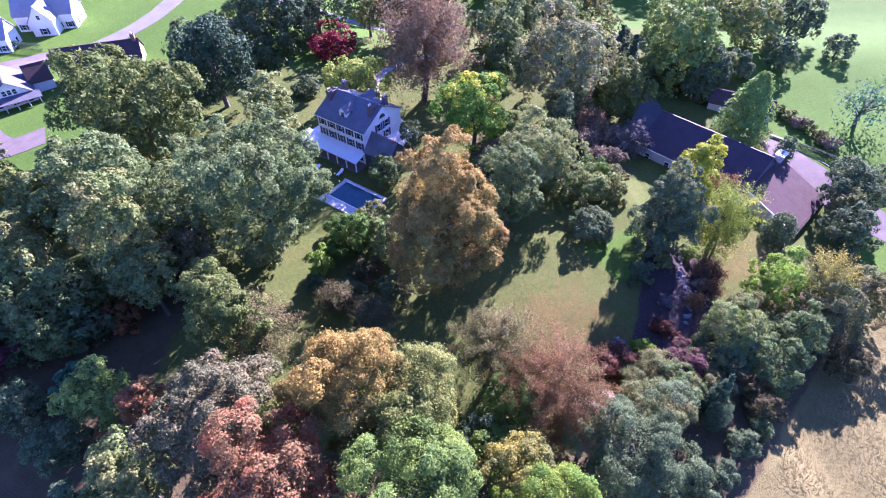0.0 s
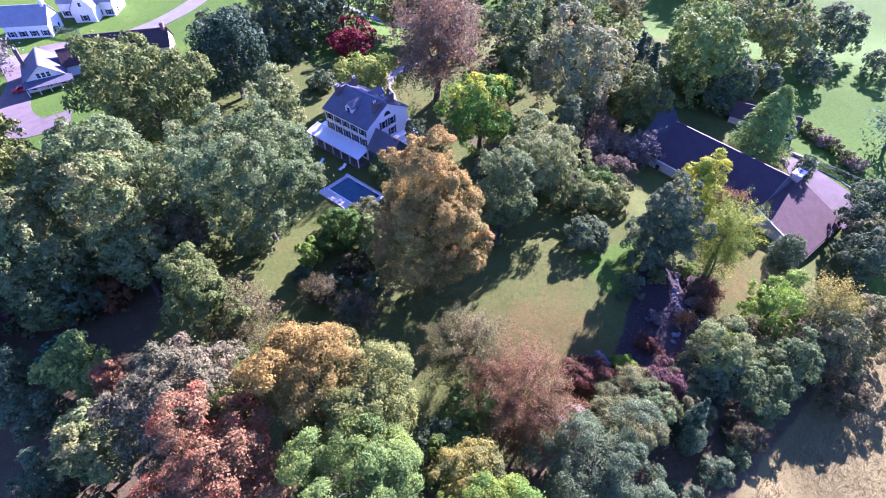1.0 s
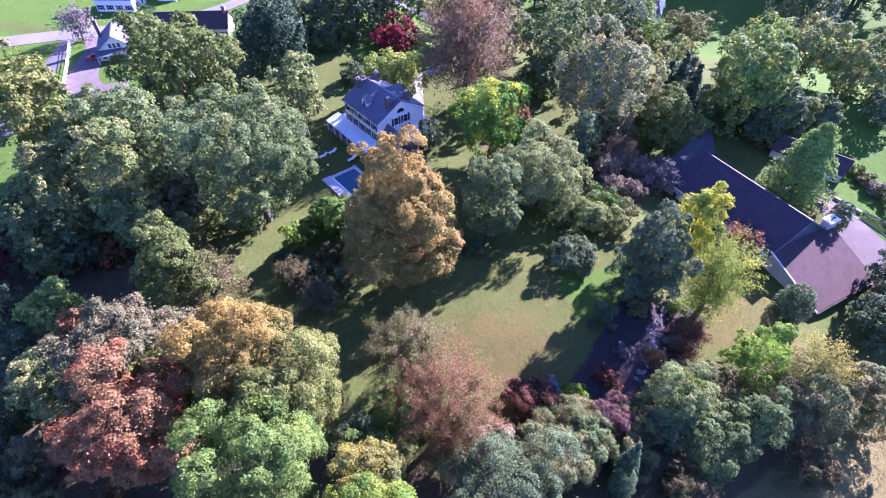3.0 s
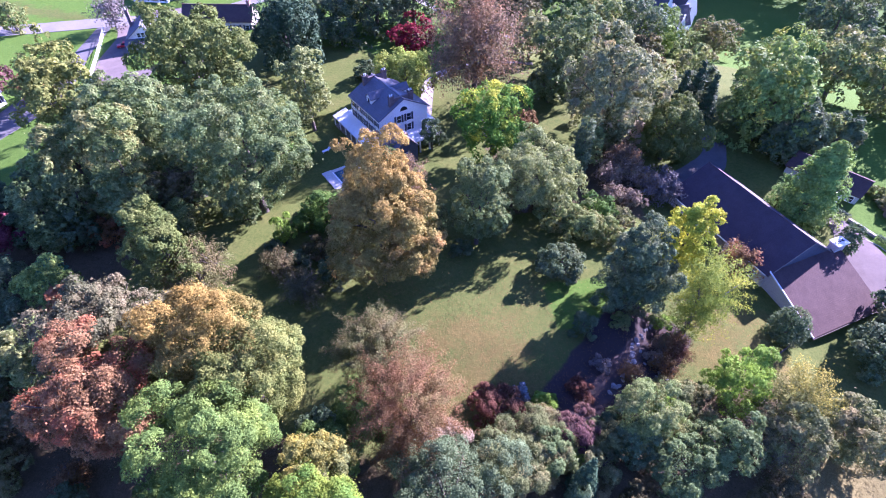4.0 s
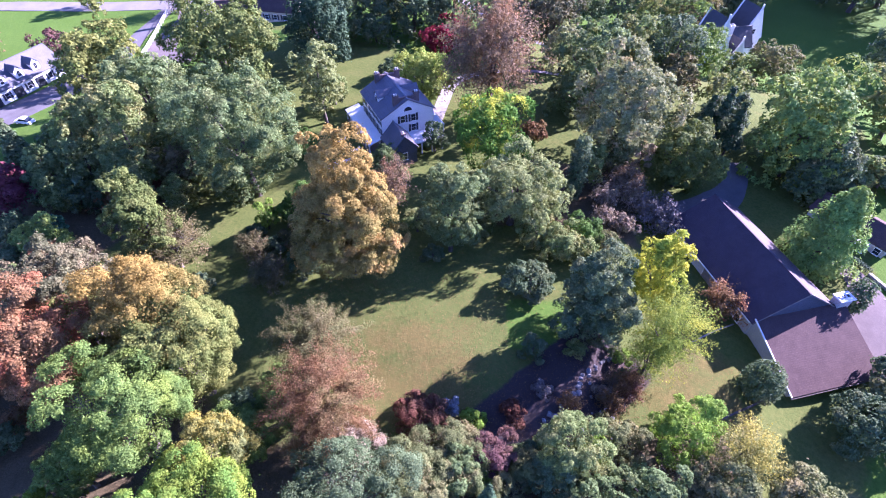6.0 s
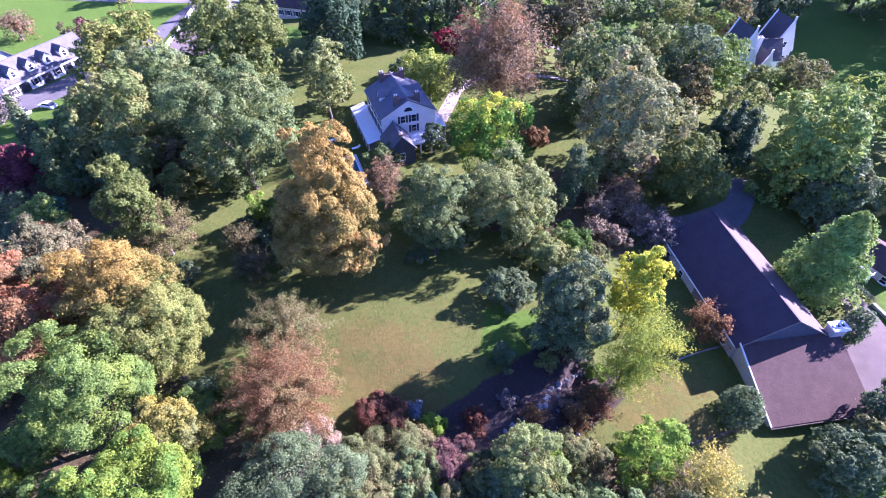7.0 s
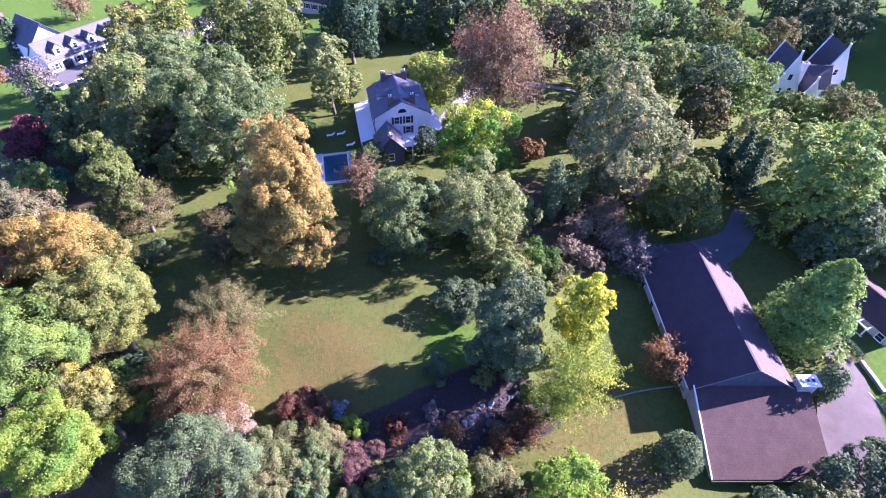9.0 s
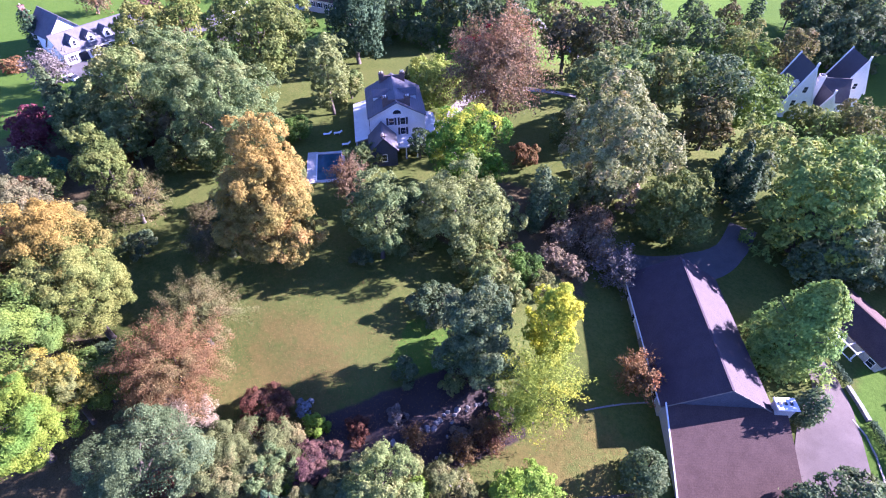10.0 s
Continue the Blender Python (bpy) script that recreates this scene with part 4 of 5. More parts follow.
def shed():
    t = thing("shed", pose(65.8, 113.7, -3.0, 0, 0, -28), "low brown-roofed shed with an open pale porch", "shed")
    gable_body(t, 0, 14, 0, 7.5, -1, 2.6, 4.4, SIDING)
    gable_roof(t, 0, 14, 0, 7.5, 2.6, 4.4, BARNROOF, label="brown shingle shed roof slope")
    for i in range(4):
        part("post", box(6.4 + i * 1.6, 6.6 + i * 1.6, -2.0, -1.8, -0.4, 2.3), TRIM, t)
        part("rafter", box(6.44 + i * 1.6, 6.56 + i * 1.6, -2.1, 0.0, 2.3, 2.45), TRIM, t)
    part("rail", box(6.3, 11.6, -2.0, -1.85, 2.46, 2.6), TRIM, t)
    part("rail", box(6.3, 11.6, -1.98, -1.88, 0.7, 0.82), TRIM, t)
    window(t, 12.8, 0, 0.8, 1.0, 1.2, "-y", False)


shed()


# ---- pool ----
def pool():
    m = pose(-17.0, 76.3, 0.0, 0, 0, 145)
    t = thing("swimming_pool", m, "rectangular swimming pool with a pale stone surround", "pool")
    bm = bmesh.new()
    for x0, x1, y0, y1 in ((-5.4, 5.6, 2.6, 4.6), (-5.4, 5.6, -3.2, -2.6), (-5.4, -4.6, -2.6, 2.6), (4.6, 5.4, -2.6, 2.6)):
        slab(bm, x0, x1, y0, y1, -0.5, 0.22)
    part("surround", bm, PAVING, t)
    part("water", box(-4.6, 4.6, -2.6, 2.6, -0.5, 0.08), WATER, t, "clear turquoise pool water")
    part("coping", box(-4.7, 4.7, 2.5, 2.75, 0.1, 0.27), TRIM, t)
    part("coping", box(-4.7, 4.7, -2.75, -2.5, 0.1, 0.27), TRIM, t)


pool()


def lounger(x, y, turn):
    t = thing("sun_lounger", pose(x, y, 0.22, 0, 0, turn), "white slatted sun lounger beside the pool", "lounger", "pool loungers")
    part("seat", box(-0.95, 0.35, -0.33, 0.33, 0.3, 0.38, 0.02), TRIM, t)
    part("backrest", prism([(0.35, -0.33, 0.3), (0.95, -0.33, 0.72), (0.95, -0.33, 0.8), (0.35, -0.33, 0.38)], (0, 0.66, 0)), TRIM, t)
    for sx in (-0.85, 0.3):
        for sy in (-0.28, 0.28):
            part("leg", box(sx - 0.03, sx + 0.03, sy - 0.03, sy + 0.03, 0, 0.3), TRIM, t)


for lx, ly in ((-27.2, 83.0), (-26.0, 85.0), (-21.0, 83.6)):
    lounger(lx, ly, 60)


# ---- garden stones, walls and fences ----
def rock(x, y, size, rng, label="pale grey field stone on the terrace edge", group="terrace stones"):
    bm = bmesh.new()
    bmesh.ops.create_icosphere(bm, subdivisions=2, radius=1)
    k = Vector(rng.uniform(0, 50, 3))
    for v in bm.verts:
        v.co *= 1 + 0.45 * noise.noise(v.co * 0.9 + k)
        v.co.x, v.co.y, v.co.z = v.co.x * size, v.co.y * size * 0.75, v.co.z * size * 0.55
    me = bpy.data.meshes.new("stone")
    bm.to_mesh(me)
    bm.free()
    ob = link("stone", me, ROCK)
    ob.matrix_world = pose(x, y, ground(x, y) + size * 0.18, 0, 0, rng.uniform(0, 360))
    tagged(ob, label, "stone", group)


rs = np.random.default_rng(5)
for i in range(22):
    u = i / 21
    sx, sy = 37.6 + 4.6 * u + 0.5 * math.sin(u * 7), 46.8 + 15.5 * u
    rock(sx + rs.normal() * 0.25, sy + rs.normal() * 0.2, rs.uniform(0.28, 0.55), rs)
for i in range(16):
    rock(43.5 + rs.normal() * 1.6, 51.5 + rs.normal() * 2.0, rs.uniform(0.18, 0.42), rs, "grey field stone in the garden bed", "bed stones")


def low_wall(points, h, w, label, stone):
    t = thing("garden_wall", pose(0, 0, 0), label, "wall", kind="structure")
    for a, b in zip(points, points[1:]):
        va, vb = Vector(a), Vector(b)
        n = max(1, int((vb - va).length / 1.4))
        for i in range(n):
            p, q = va.lerp(vb, i / n), va.lerp(vb, (i + 1) / n)
            d = (q - p).normalized()
            s = Vector((-d.y, d.x)) * w / 2
            z = min(ground(*p), ground(*q))
            bm = prism([(p.x + s.x, p.y + s.y, z - 0.3), (q.x + s.x - d.x * 0.03, q.y + s.y - d.y * 0.03, z - 0.3), (q.x - s.x - d.x * 0.03, q.y - s.y - d.y * 0.03, z - 0.3), (p.x - s.x, p.y - s.y, z - 0.3)], (0, 0, h + 0.3 + 0.05 * ((i * 7) % 3 - 1)))
            part("stone_block", bm, stone, t)


low_wall([(76.1, 101.3), (78.0, 99.5), (79.9, 97.5)], 0.6, 0.55, "low pale stone wall between gravel yard and field", STONE)
low_wall([(78.2, 96.3), (80.4, 94.9), (82.2, 92.8), (84.5, 89.2), (87.5, 84.5)], 0.18, 0.22, "thin stone kerb at the gravel yard edge", STONE)
low_wall([(51.8, 70.5), (55.0, 75.3), (57.3, 78.2)], 0.12, 0.2, "low mossy stone edging on the barn lawn", ROCK)


def hedge(points, h, w, label):
    rng = np.random.default_rng(12)
    t = thing("hedge", pose(0, 0, 0), label, "hedge")
    p, way = [], []
    for a, b2 in zip(points, points[1:]):
        va, vb = np.array(a, float), np.array(b2, float)
        n = int(np.linalg.norm(vb - va) * 420)
        u = rng.random((n, 1))
        c = va + (vb - va) * u
        side = rng.uniform(-0.5, 0.5, (n, 2)) * w
        z = np.where(rng.random(n) < 0.5, h, rng.random(n) * h) + rng.normal(size=n) * 0.04
        xy = c + side
        p.append(np.stack([xy[:, 0], xy[:, 1], [ground(*q) for q in xy] + z], axis=1))
        way.append(np.stack([side[:, 0], side[:, 1], z * 0.8], axis=1))
    p, way = np.concatenate(p), unit(np.concatenate(way))
    link("foliage", leaf_mesh("foliage", rng, p, way, 0.12), LEAVES["conifer"], t)
    for a, b2 in zip(points, points[1:]):
        co, q = tube([(a[0], a[1], ground(*a)), (a[0], a[1], ground(*a) + h * 0.8)], [0.05, 0.03], 5)
        link("stem", raw_mesh("stem", co, q), BARK, t)


hedge([(73.2, 103.6), (74.6, 102.6), (75.9, 101.5)], 1.1, 0.9, "dark green clipped hedge at the end of the wall")
hedge([(-131.5, 153.0), (-127, 151.5), (-121.5, 150.5)], 2.0, 1.6, "tall dark green clipped hedge before the village house")
hedge([(80.1, 97.3), (83.2, 94.5), (88.0, 90.2)], 0.9, 0.7, "low dark green clipped hedge along the field")


# ---- parked cars and mailboxes ----
def car(x, y, turn, paint, label):
    t = thing("car", pose(x, y, ground(x, y) + 0.08, 0, 0, turn), label, "car")
    side = [(-2.2, 0.32), (-2.15, 0.75), (-1.2, 0.86), (1.0, 0.92), (2.1, 0.85), (2.2, 0.32)]
    body = part("body", prism([(a, -0.88, z) for a, z in side], (0, 1.76, 0)), paint, t)
    for s in (-0.6, 0.6):
        part("headlight", box(-2.22, -2.12, s - 0.18, s + 0.18, 0.58, 0.72), TRIM, body)
    cab = [(-1.15, 0.87), (-0.5, 1.42), (0.95, 1.45), (1.75, 0.9)]
    cabin = part("cabin", prism([(a, -0.76, z) for a, z in cab], (0, 1.52, 0)), GLASS, t, "dark car windows")
    part("roof", prism([(-0.52, -0.74, 1.41), (0.95, -0.74, 1.44), (0.95, -0.74, 1.5), (-0.5, -0.74, 1.48)], (0, 1.48, 0)), paint, cabin)
    for wx in (-1.4, 1.35):
        for wy in (-0.9, 0.72):
            co, q = tube([(wx, wy, 0.33), (wx, wy + 0.18, 0.33)], [0.33, 0.33], 14)
            w = link("wheel", raw_mesh("wheel", co, q), SHUTTER, t)
            co, q = tube([(wx, wy - 0.01, 0.33), (wx, wy + 0.19, 0.33), (wx, wy + 0.195, 0.33)], [0.2, 0.2, 0.01], 10)
            link("rim", raw_mesh("rim", co, q), TRIM, w)


REDPAINT = plain("red_car_paint", (0.5, 0.02, 0.03), (0.56, 0.03, 0.04), 1, 0.3, relief=0.0, spec=0.5)
WHITEPAINT = plain("white_car_paint", (0.7, 0.7, 0.72), (0.76, 0.76, 0.78), 1, 0.3, relief=0.0, spec=0.5)
car(-116.3, 115.8, 40, REDPAINT, "red parked car beside the gabled house")
car(-99.4, 56.0, 20, WHITEPAINT, "white parked car on the driveway")
car(-101.6, 50.6, 25, WHITEPAINT, "white parked car before the long house")


def mailbox(x, y):
    t = thing("mailbox", pose(x, y, ground(x, y), 0, 0, 35), "dark mailbox on a wooden post by the road", "mailbox", "roadside mailboxes")
    part("post", box(-0.06, 0.06, -0.06, 0.06, -0.1, 1.1), WOOD, t)
    n = 8
    out = [(0.16 * math.cos(math.pi * i / n), -0.28, 1.25 + 0.14 * math.sin(math.pi * i / n)) for i in range(n + 1)]
    part("box", prism(out + [(-0.16, -0.28, 1.1), (0.16, -0.28, 1.1)], (0, 0.56, 0)), SHUTTER, t)


mailbox(-123.4, 130.2)
mailbox(-122.2, 131.0)


def fence(points, h, mat, label, gap=2.2, name="fence"):
    t = thing(name, pose(0, 0, 0), label, "fence")
    for a, b in zip(points, points[1:]):
        va, vb = Vector(a), Vector(b)
        n = max(1, int((vb - va).length / gap))
        for i in range(n + 1):
            p = va.lerp(vb, i / n)
            z = ground(*p)
            part("post", box(p.x - 0.08, p.x + 0.08, p.y - 0.08, p.y + 0.08, z - 0.2, z + h + 0.1), mat, t)
            if i < n:
                q = va.lerp(vb, (i + 1) / n)
                z2 = ground(*q)
                for k in (0.35, 0.7, 1.0):
                    co, qd = tube([(p.x, p.y, z + h * k), (q.x, q.y, z2 + h * k)], [0.07, 0.07], 4)
                    link("rail", raw_mesh("rail", co, qd), mat, t)
    return t


fence([(-131, 122), (-119, 108), (-108, 95)], 1.5, TRIM, "white board fence along the driveway", 2.4)
fence([(58.0, 59.7), (60.4, 62.9), (62.7, 66.0)], 1.1, BARK, "grey split-rail fence at the barn corner")


# ---- fallen leaves on the lawn ----
def fallen_leaves():
    rng = np.random.default_rng(77)
    n = 15000
    p = np.stack([rng.normal(18, 12, n), rng.normal(48, 10, n), np.zeros(n)], axis=1)
    q = np.stack([rng.uniform(38, 60, n // 4), rng.uniform(52, 70, n // 4), np.zeros(n // 4)], axis=1)
    p = np.concatenate([p, q])
    p[:, 2] = [ground(a, b) + 0.05 for a, b, _ in p]
    me = leaf_mesh("fallen_leaves", rng, p, np.tile([0, 0, 1.6], (len(p), 1)), 0.085)
    tagged(link("fallen_leaves", me, LEAVES["rusty"]), "scattered rusty fallen leaves on the lawn", "leaves", kind="stuff")


fallen_leaves()


def meadow_grass():
    rng = np.random.default_rng(31)
    n = 26000
    u, v = rng.uniform(-18, 42, n), rng.uniform(2, 30, n)
    a = radians(45)
    x, y = 65 + u * math.cos(a) - v * math.sin(a), 5.7 + u * math.sin(a) + v * math.cos(a)
    h = rng.uniform(0.05, 0.13, n) * (0.9 + 0.15 * np.sin(x * 0.5 + 2 * np.sin(y * 0.23)))
    z = np.array([ground(p, q) for p, q in zip(x, y)])
    w = rng.uniform(0, 2 * math.pi, n)
    s = rng.uniform(0.03, 0.07, n)
    lean = rng.normal(size=(n, 2)) * 0.3 + np.array([0.15, 0.26])
    base = np.stack([x, y, z - 0.03], axis=1)
    side = np.stack([np.cos(w) * s, np.sin(w) * s, np.zeros(n)], axis=1)
    tip = base + np.stack([lean[:, 0], lean[:, 1], h], axis=1)
    co = np.stack([base - side, base + side, tip + side * 0.5, tip - side * 0.5], axis=1).reshape(-1, 3)
    me = raw_mesh("meadow_grass", co, np.arange(4 * n).reshape(-1, 4))
    tagged(link("meadow_grass", me, LEAVES["straw"]), "tall dry tan meadow grass", "grass", kind="stuff")


meadow_grass()


# ---- trees and shrubs, the wood edge and the gardens ----
tree(0.3, 54.4, 13.4, 7.6, 12.0, "broad", "maple", "tall maple with orange and tan autumn leaves on the lawn",
     eggs=((-0.8, 1.6, 6.8, 5.0, 6.0), (-1.6, 0.4, 0.5, 7.0, 7.0), (-1.6, -0.8, -5.6, 7.0, 5.4), (4.6, 0.4, -5.4, 5.2, 4.0), (3.2, 1.4, 1.2, 5.0, 5.0)))
tree(-9.6, 28.2, 16.8, 6.9, 5.4, "broad", "gold", "broad maple turning golden orange among the wood edge")
tree(-4.0, 27.8, 10.6, 6.6, 8.2, "broad", "olivegold", "yellow-green maple crown beside the golden maple")
tree(-16.7, 17.9, 14.6, 6.6, 5.0, "broad", "redorange", "maple with red and rusty orange autumn leaves")
tree(-23.8, 25.4, 13.5, 7.6, 5.0, "fine", "graybrown", "ash tree with thinning grey-brown and olive leaves")
tree(-2.4, 18.3, 12.6, 7.0, 5.4, "broad", "midgreen", "leafy bright green maple at the wood edge")
tree(9.8, 15.8, 9.6, 5.9, 6.0, "broad", "chartreuse", "yellow-green tree glowing in the sun at the wood edge")
tree(8.2, 21.2, 11.5, 3.8, 2.2, "broad", "amber", "small tree with mixed yellow and orange leaves")
tree(13.6, 32.0, 7.4, 6.6, 5.2, "airy", "rusty", "round cherry tree with thin rusty pink leaves on the lawn")
tree(7.0, 38.0, 5.2, 5.8, 5.3, "airy", "brownolive", "half-bare tree with brown-olive leaves on the lawn")
tree(18.8, 28.8, 3.0, 4.9, 1.5, "shrub", "cream", "low shrub with cream and tan leaves")
tree(21.8, 24.5, 5.1, 6.4, 5.6, "broad", "bluegreen", "dense tree with grey-green silvery leaves")
tree(28.5, 34.4, 1.6, 5.6, 2.6, "shrub", "olivetan", "large olive shrub at the garden edge")
tree(26.2, 30.7, 3.4, 4.6, 3.0, "shrub", "olivetan", "olive-tan shrub beside the garden path")
tree(41.4, 43.1, 2.8, 4.6, 4.6, "broad", "midolive", "rounded olive-green ornamental tree beside the garden bed")
tree(53.6, 53.5, -0.6, 4.4, 4.6, "broad", "lime", "small lime-green maple by the lower lawn")
tree(59.6, 52.0, 2.6, 4.2, 5.4, "thin", "yellowtan", "small tree with yellow and tan autumn leaves")
tree(67.5, 50.8, 0.1, 4.7, 6.0, "broad", "olivetan", "olive-green tree at the meadow edge")
tree(46.1, 38.1, 1.9, 4.4, 2.8, "fine", "graygreen", "grey-green tree at the meadow edge")
tree(56.9, 46.3, -2.9, 5.1, 3.5, "twiggy", "graybrown", "half-bare grey-brown tree at the meadow edge")
tree(35.7, 32.5, 1.0, 2.2, 5.0, "conifer", "conifer", "small narrow dark green conifer")
tree(33.7, 38.3, 1.8, 3.0, 1.9, "shrub", "purple", "rounded purple-leaved barberry shrub in the bed")
tree(23.7, 38.2, 0.9, 3.7, 2.6, "shrub", "redbrown", "rounded red-brown japanese maple shrub on the lawn")
tree(26.0, 42.1, -0.4, 1.4, 1.5, "shrub", "blue", "small silver-blue spruce shrub on the lawn edge")
tree(32.8, 45.8, -1.2, 1.5, 1.1, "shrub", "redbrown", "small round dark red shrub in the bed")
tree(43.7, 70.6, 9.7, 3.6, 9.4, "broad", "yellow", "tall slender tree with bright yellow leaves beside the barn")
tree(47.6, 63.8, 6.0, 5.2, 6.4, "thin", "yellowgreen", "thin yellow-green honey locust beside the barn lawn")
tree(37.2, 63.0, 5.6, 5.0, 9.6, "broad", "dark", "dense dark green holly tree on the lawn edge",
     eggs=((0.0, 0.3, 4.6, 3.9, 4.6), (0.3, 0.0, 0.0, 4.9, 4.8), (-0.3, -0.2, -4.4, 4.8, 4.4)))
tree(28.6, 76.4, 2.6, 4.6, 3.0, "broad", "midolive", "rounded green shrub tree behind the lawn")
tree(23.1, 77.6, 2.8, 4.0, 3.6, "broad", "midolive", "small green tree behind the lawn")
tree(26.8, 66.2, 1.8, 4.4, 2.6, "fine", "dark", "spreading dark green shrub tree behind the lawn")
tree(32.1, 55.1, -0.0, 2.0, 3.2, "shrub", "dark", "round dark green clipped shrub in the garden bed")
tree(11.4, 67.6, 9.6, 5.2, 9.4, "fine", "graygreen", "tall grey-green tree with hanging branches behind the lawn")
tree(17.4, 79.2, 9.4, 8.6, 5.2, "fine", "graylime", "spreading pale green tree behind the lawn")
tree(6.6, 92.4, 10.4, 7.6, 5.4, "broad", "yg", "green tree with yellow branches beside the white house")
tree(27.1, 110.6, 11.4, 10.6, 12.2, "fine", "greyolive", "huge grey-green tree with a rusty tinge")
tree(40.7, 110.0, 4.2, 6.9, 7.6, "dense", "olive", "dense round olive-green tree beyond the barn")
tree(59.4, 123.8, 8.6, 8.8, 12.4, "broad", "midgreen2", "very large green tree beyond the barn")
tree(67.0, 99.4, 3.4, 6.4, 9.2, "pyramid", "birch", "dense bright green birch beside the barn roof")
tree(-4.6, 113.6, 14.8, 10.6, 10.4, "airy", "brownpink", "large thinning beech with brown-pink leaves")
tree(-20.8, 110.9, 7.4, 7.0, 5.4, "weeping", "willow", "yellow-green willow behind the white house")
tree(-30.3, 139.1, 2.0, 6.6, 4.3, "broad", "crimson", "low crimson maple behind the white house")
tree(-34.0, 89.6, 11.6, 5.0, 9.6, "fine", "graylime", "tall tan-green tree beside the house lawn")
tree(-52.2, 110.8, 14.2, 8.2, 7.7, "weeping", "conifer", "large dark green weeping beech")
tree(-58.2, 85.2, 15.0, 11.4, 9.0, "broad", "olive", "huge round olive-green maple")
tree(-28.4, 62.0, 14.6, 10.2, 13.0, "fine", "graygreen", "huge grey-green oak beside the house lawn")
tree(-53.4, 62.5, 16.2, 8.1, 7.5, "fine", "graygreen", "tall grey-green tree in the wood")
tree(-77.5, 66.5, 11.6, 7.2, 8.3, "broad", "olivegold", "yellow-green tree in the wood")
tree(-46.3, 52.2, 15.4, 5.6, 9.3, "broad", "midolive", "tall olive-green tree in the wood")
tree(-28.6, 40.4, 11.6, 4.4, 8.2, "dense", "olive", "tall soft green tree at the lawn edge")
tree(-26.0, 41.4, 4.4, 5.4, 5.2, "twiggy", "brownolive", "bare tan tree with thin twigs at the lawn edge")
tree(-48.2, 46.0, 1.4, 3.0, 3.4, "shrub", "redorange", "red autumn shrub under the wood")
tree(-43.5, 31.3, 5.9, 3.8, 4.0, "broad", "midgreen2", "green tree in the shade of the wood")
tree(-62.1, 35.4, 5.1, 5.6, 5.2, "broad", "crimsondark", "dark crimson plum tree on the lawn")
tree(-19.7, 55.8, 3.4, 1.9, 3.6, "shrub", "lime", "lime-green upright bush on the lawn")
tree(-14.5, 62.0, 4.4, 4.0, 4.6, "shrub", "lime2", "light green bushy tree by the pool")
tree(-30.0, 77.5, 2.6, 3.4, 3.0, "shrub", "lime2", "green bush beside the pool terrace")
tree(-3.2, 72.1, 6.9, 3.6, 3.6, "twiggy", "brownpink", "brown-red shrub tree beside the house wing")
tree(3.8, 68.9, 3.0, 2.8, 1.6, "shrub", "midolive", "low green bush on the lawn")
tree(24.6, 92.5, 3.2, 1.8, 7.7, "column", "dark", "slender columnar dark green cedar")
tree(40.7, 94.9, -0.5, 4.4, 3.4, "twiggy", "gray", "bare grey shrub beside the barn drive")
tree(33.1, 98.3, 0.5, 4.0, 2.4, "twiggy", "tan", "tan leafless shrub beside the barn drive")
tree(54.5, 78.8, 0.5, 3.2, 3.6, "twiggy", "redorange", "small red-orange tree against the barn wall")
tree(62.0, 68.0, -2.4, 2.7, 3.4, "column", "dark", "dark evergreen shrub at the barn corner")
tree(72.9, 90.7, 0.9, 1.9, 3.3, "column", "dark", "dark evergreen shrub beside the barn chimney")
tree(30.8, 161.8, 4.5, 10.7, 9.4, "broad", "midgreen", "large green tree in front of the tudor house")
tree(44.7, 144.4, 2.9, 5.9, 6.4, "broad", "midolive", "green tree in front of the tudor house")
tree(27.4, 215.5, -0.1, 6.0, 6.2, "broad", "brownolive", "round brown-olive tree on the far lawn")
tree(-35.5, 29.1, 8.5, 2.6, 3.4, "broad", "redorange", "small tree with dull red leaves in the wood")
tree(-35.7, 21.7, 8.5, 3.0, 4.0, "broad", "midolive", "olive-green tree in the wood")
tree(-45.1, 144.6, 6.0, 11.4, 12.0, "broad", "dark", "tall dark green tree in the back wood")
tree(-37.8, 157.2, 6.0, 9.8, 10.3, "broad", "dark", "dark green tree in the back wood")
tree(-55.8, 150.2, 7.0, 8.4, 8.9, "broad", "midolive", "green tree in the back wood")
tree(13.6, 128.4, 11.0, 7.8, 8.2, "fine", "graygreen", "grey-green tree in the back wood")
tree(18.6, 143.5, 11.0, 6.9, 7.3, "broad", "midolive", "green tree in the back wood")
tree(28.8, 149.2, 10.0, 7.6, 8.0, "broad", "dark", "dark green tree in the back wood")
tree(45.0, 127.7, 7.0, 2.8, 5.6, "conifer", "conifer", "dark green spruce beyond the lawn")
tree(48.1, 125.6, 6.0, 2.5, 5.1, "conifer", "conifer", "dark green spruce beyond the lawn")
tree(42.1, 126.6, 6.0, 2.3, 4.6, "conifer", "conifer", "dark green spruce beyond the lawn")
tree(90.6, 149.7, 4.0, 7.6, 8.3, "dense", "midolive", "green tree at the field edge")
tree(104.9, 153.9, 4.0, 7.4, 8.1, "dense", "dark", "dark green tree at the field edge")
tree(91.5, 133.3, 3.0, 4.0, 4.4, "dense", "dark", "dark tree at the field edge")
tree(77.4, 129.0, 0.6, 4.4, 3.8, "dense", "dark", "dark green tree at the field edge")
tree(111.1, 140.1, 2.0, 4.4, 3.5, "shrub", "dark", "dark green bush on the field")
tree(98.0, 105.7, 2.0, 6.6, 5.9, "bare", "teal", "bare tree with a few blue-green leaves on the field")
tree(12.9, 121.4, 4.0, 5.4, 5.7, "fine", "graygreen", "grey-green tree beside the house drive")
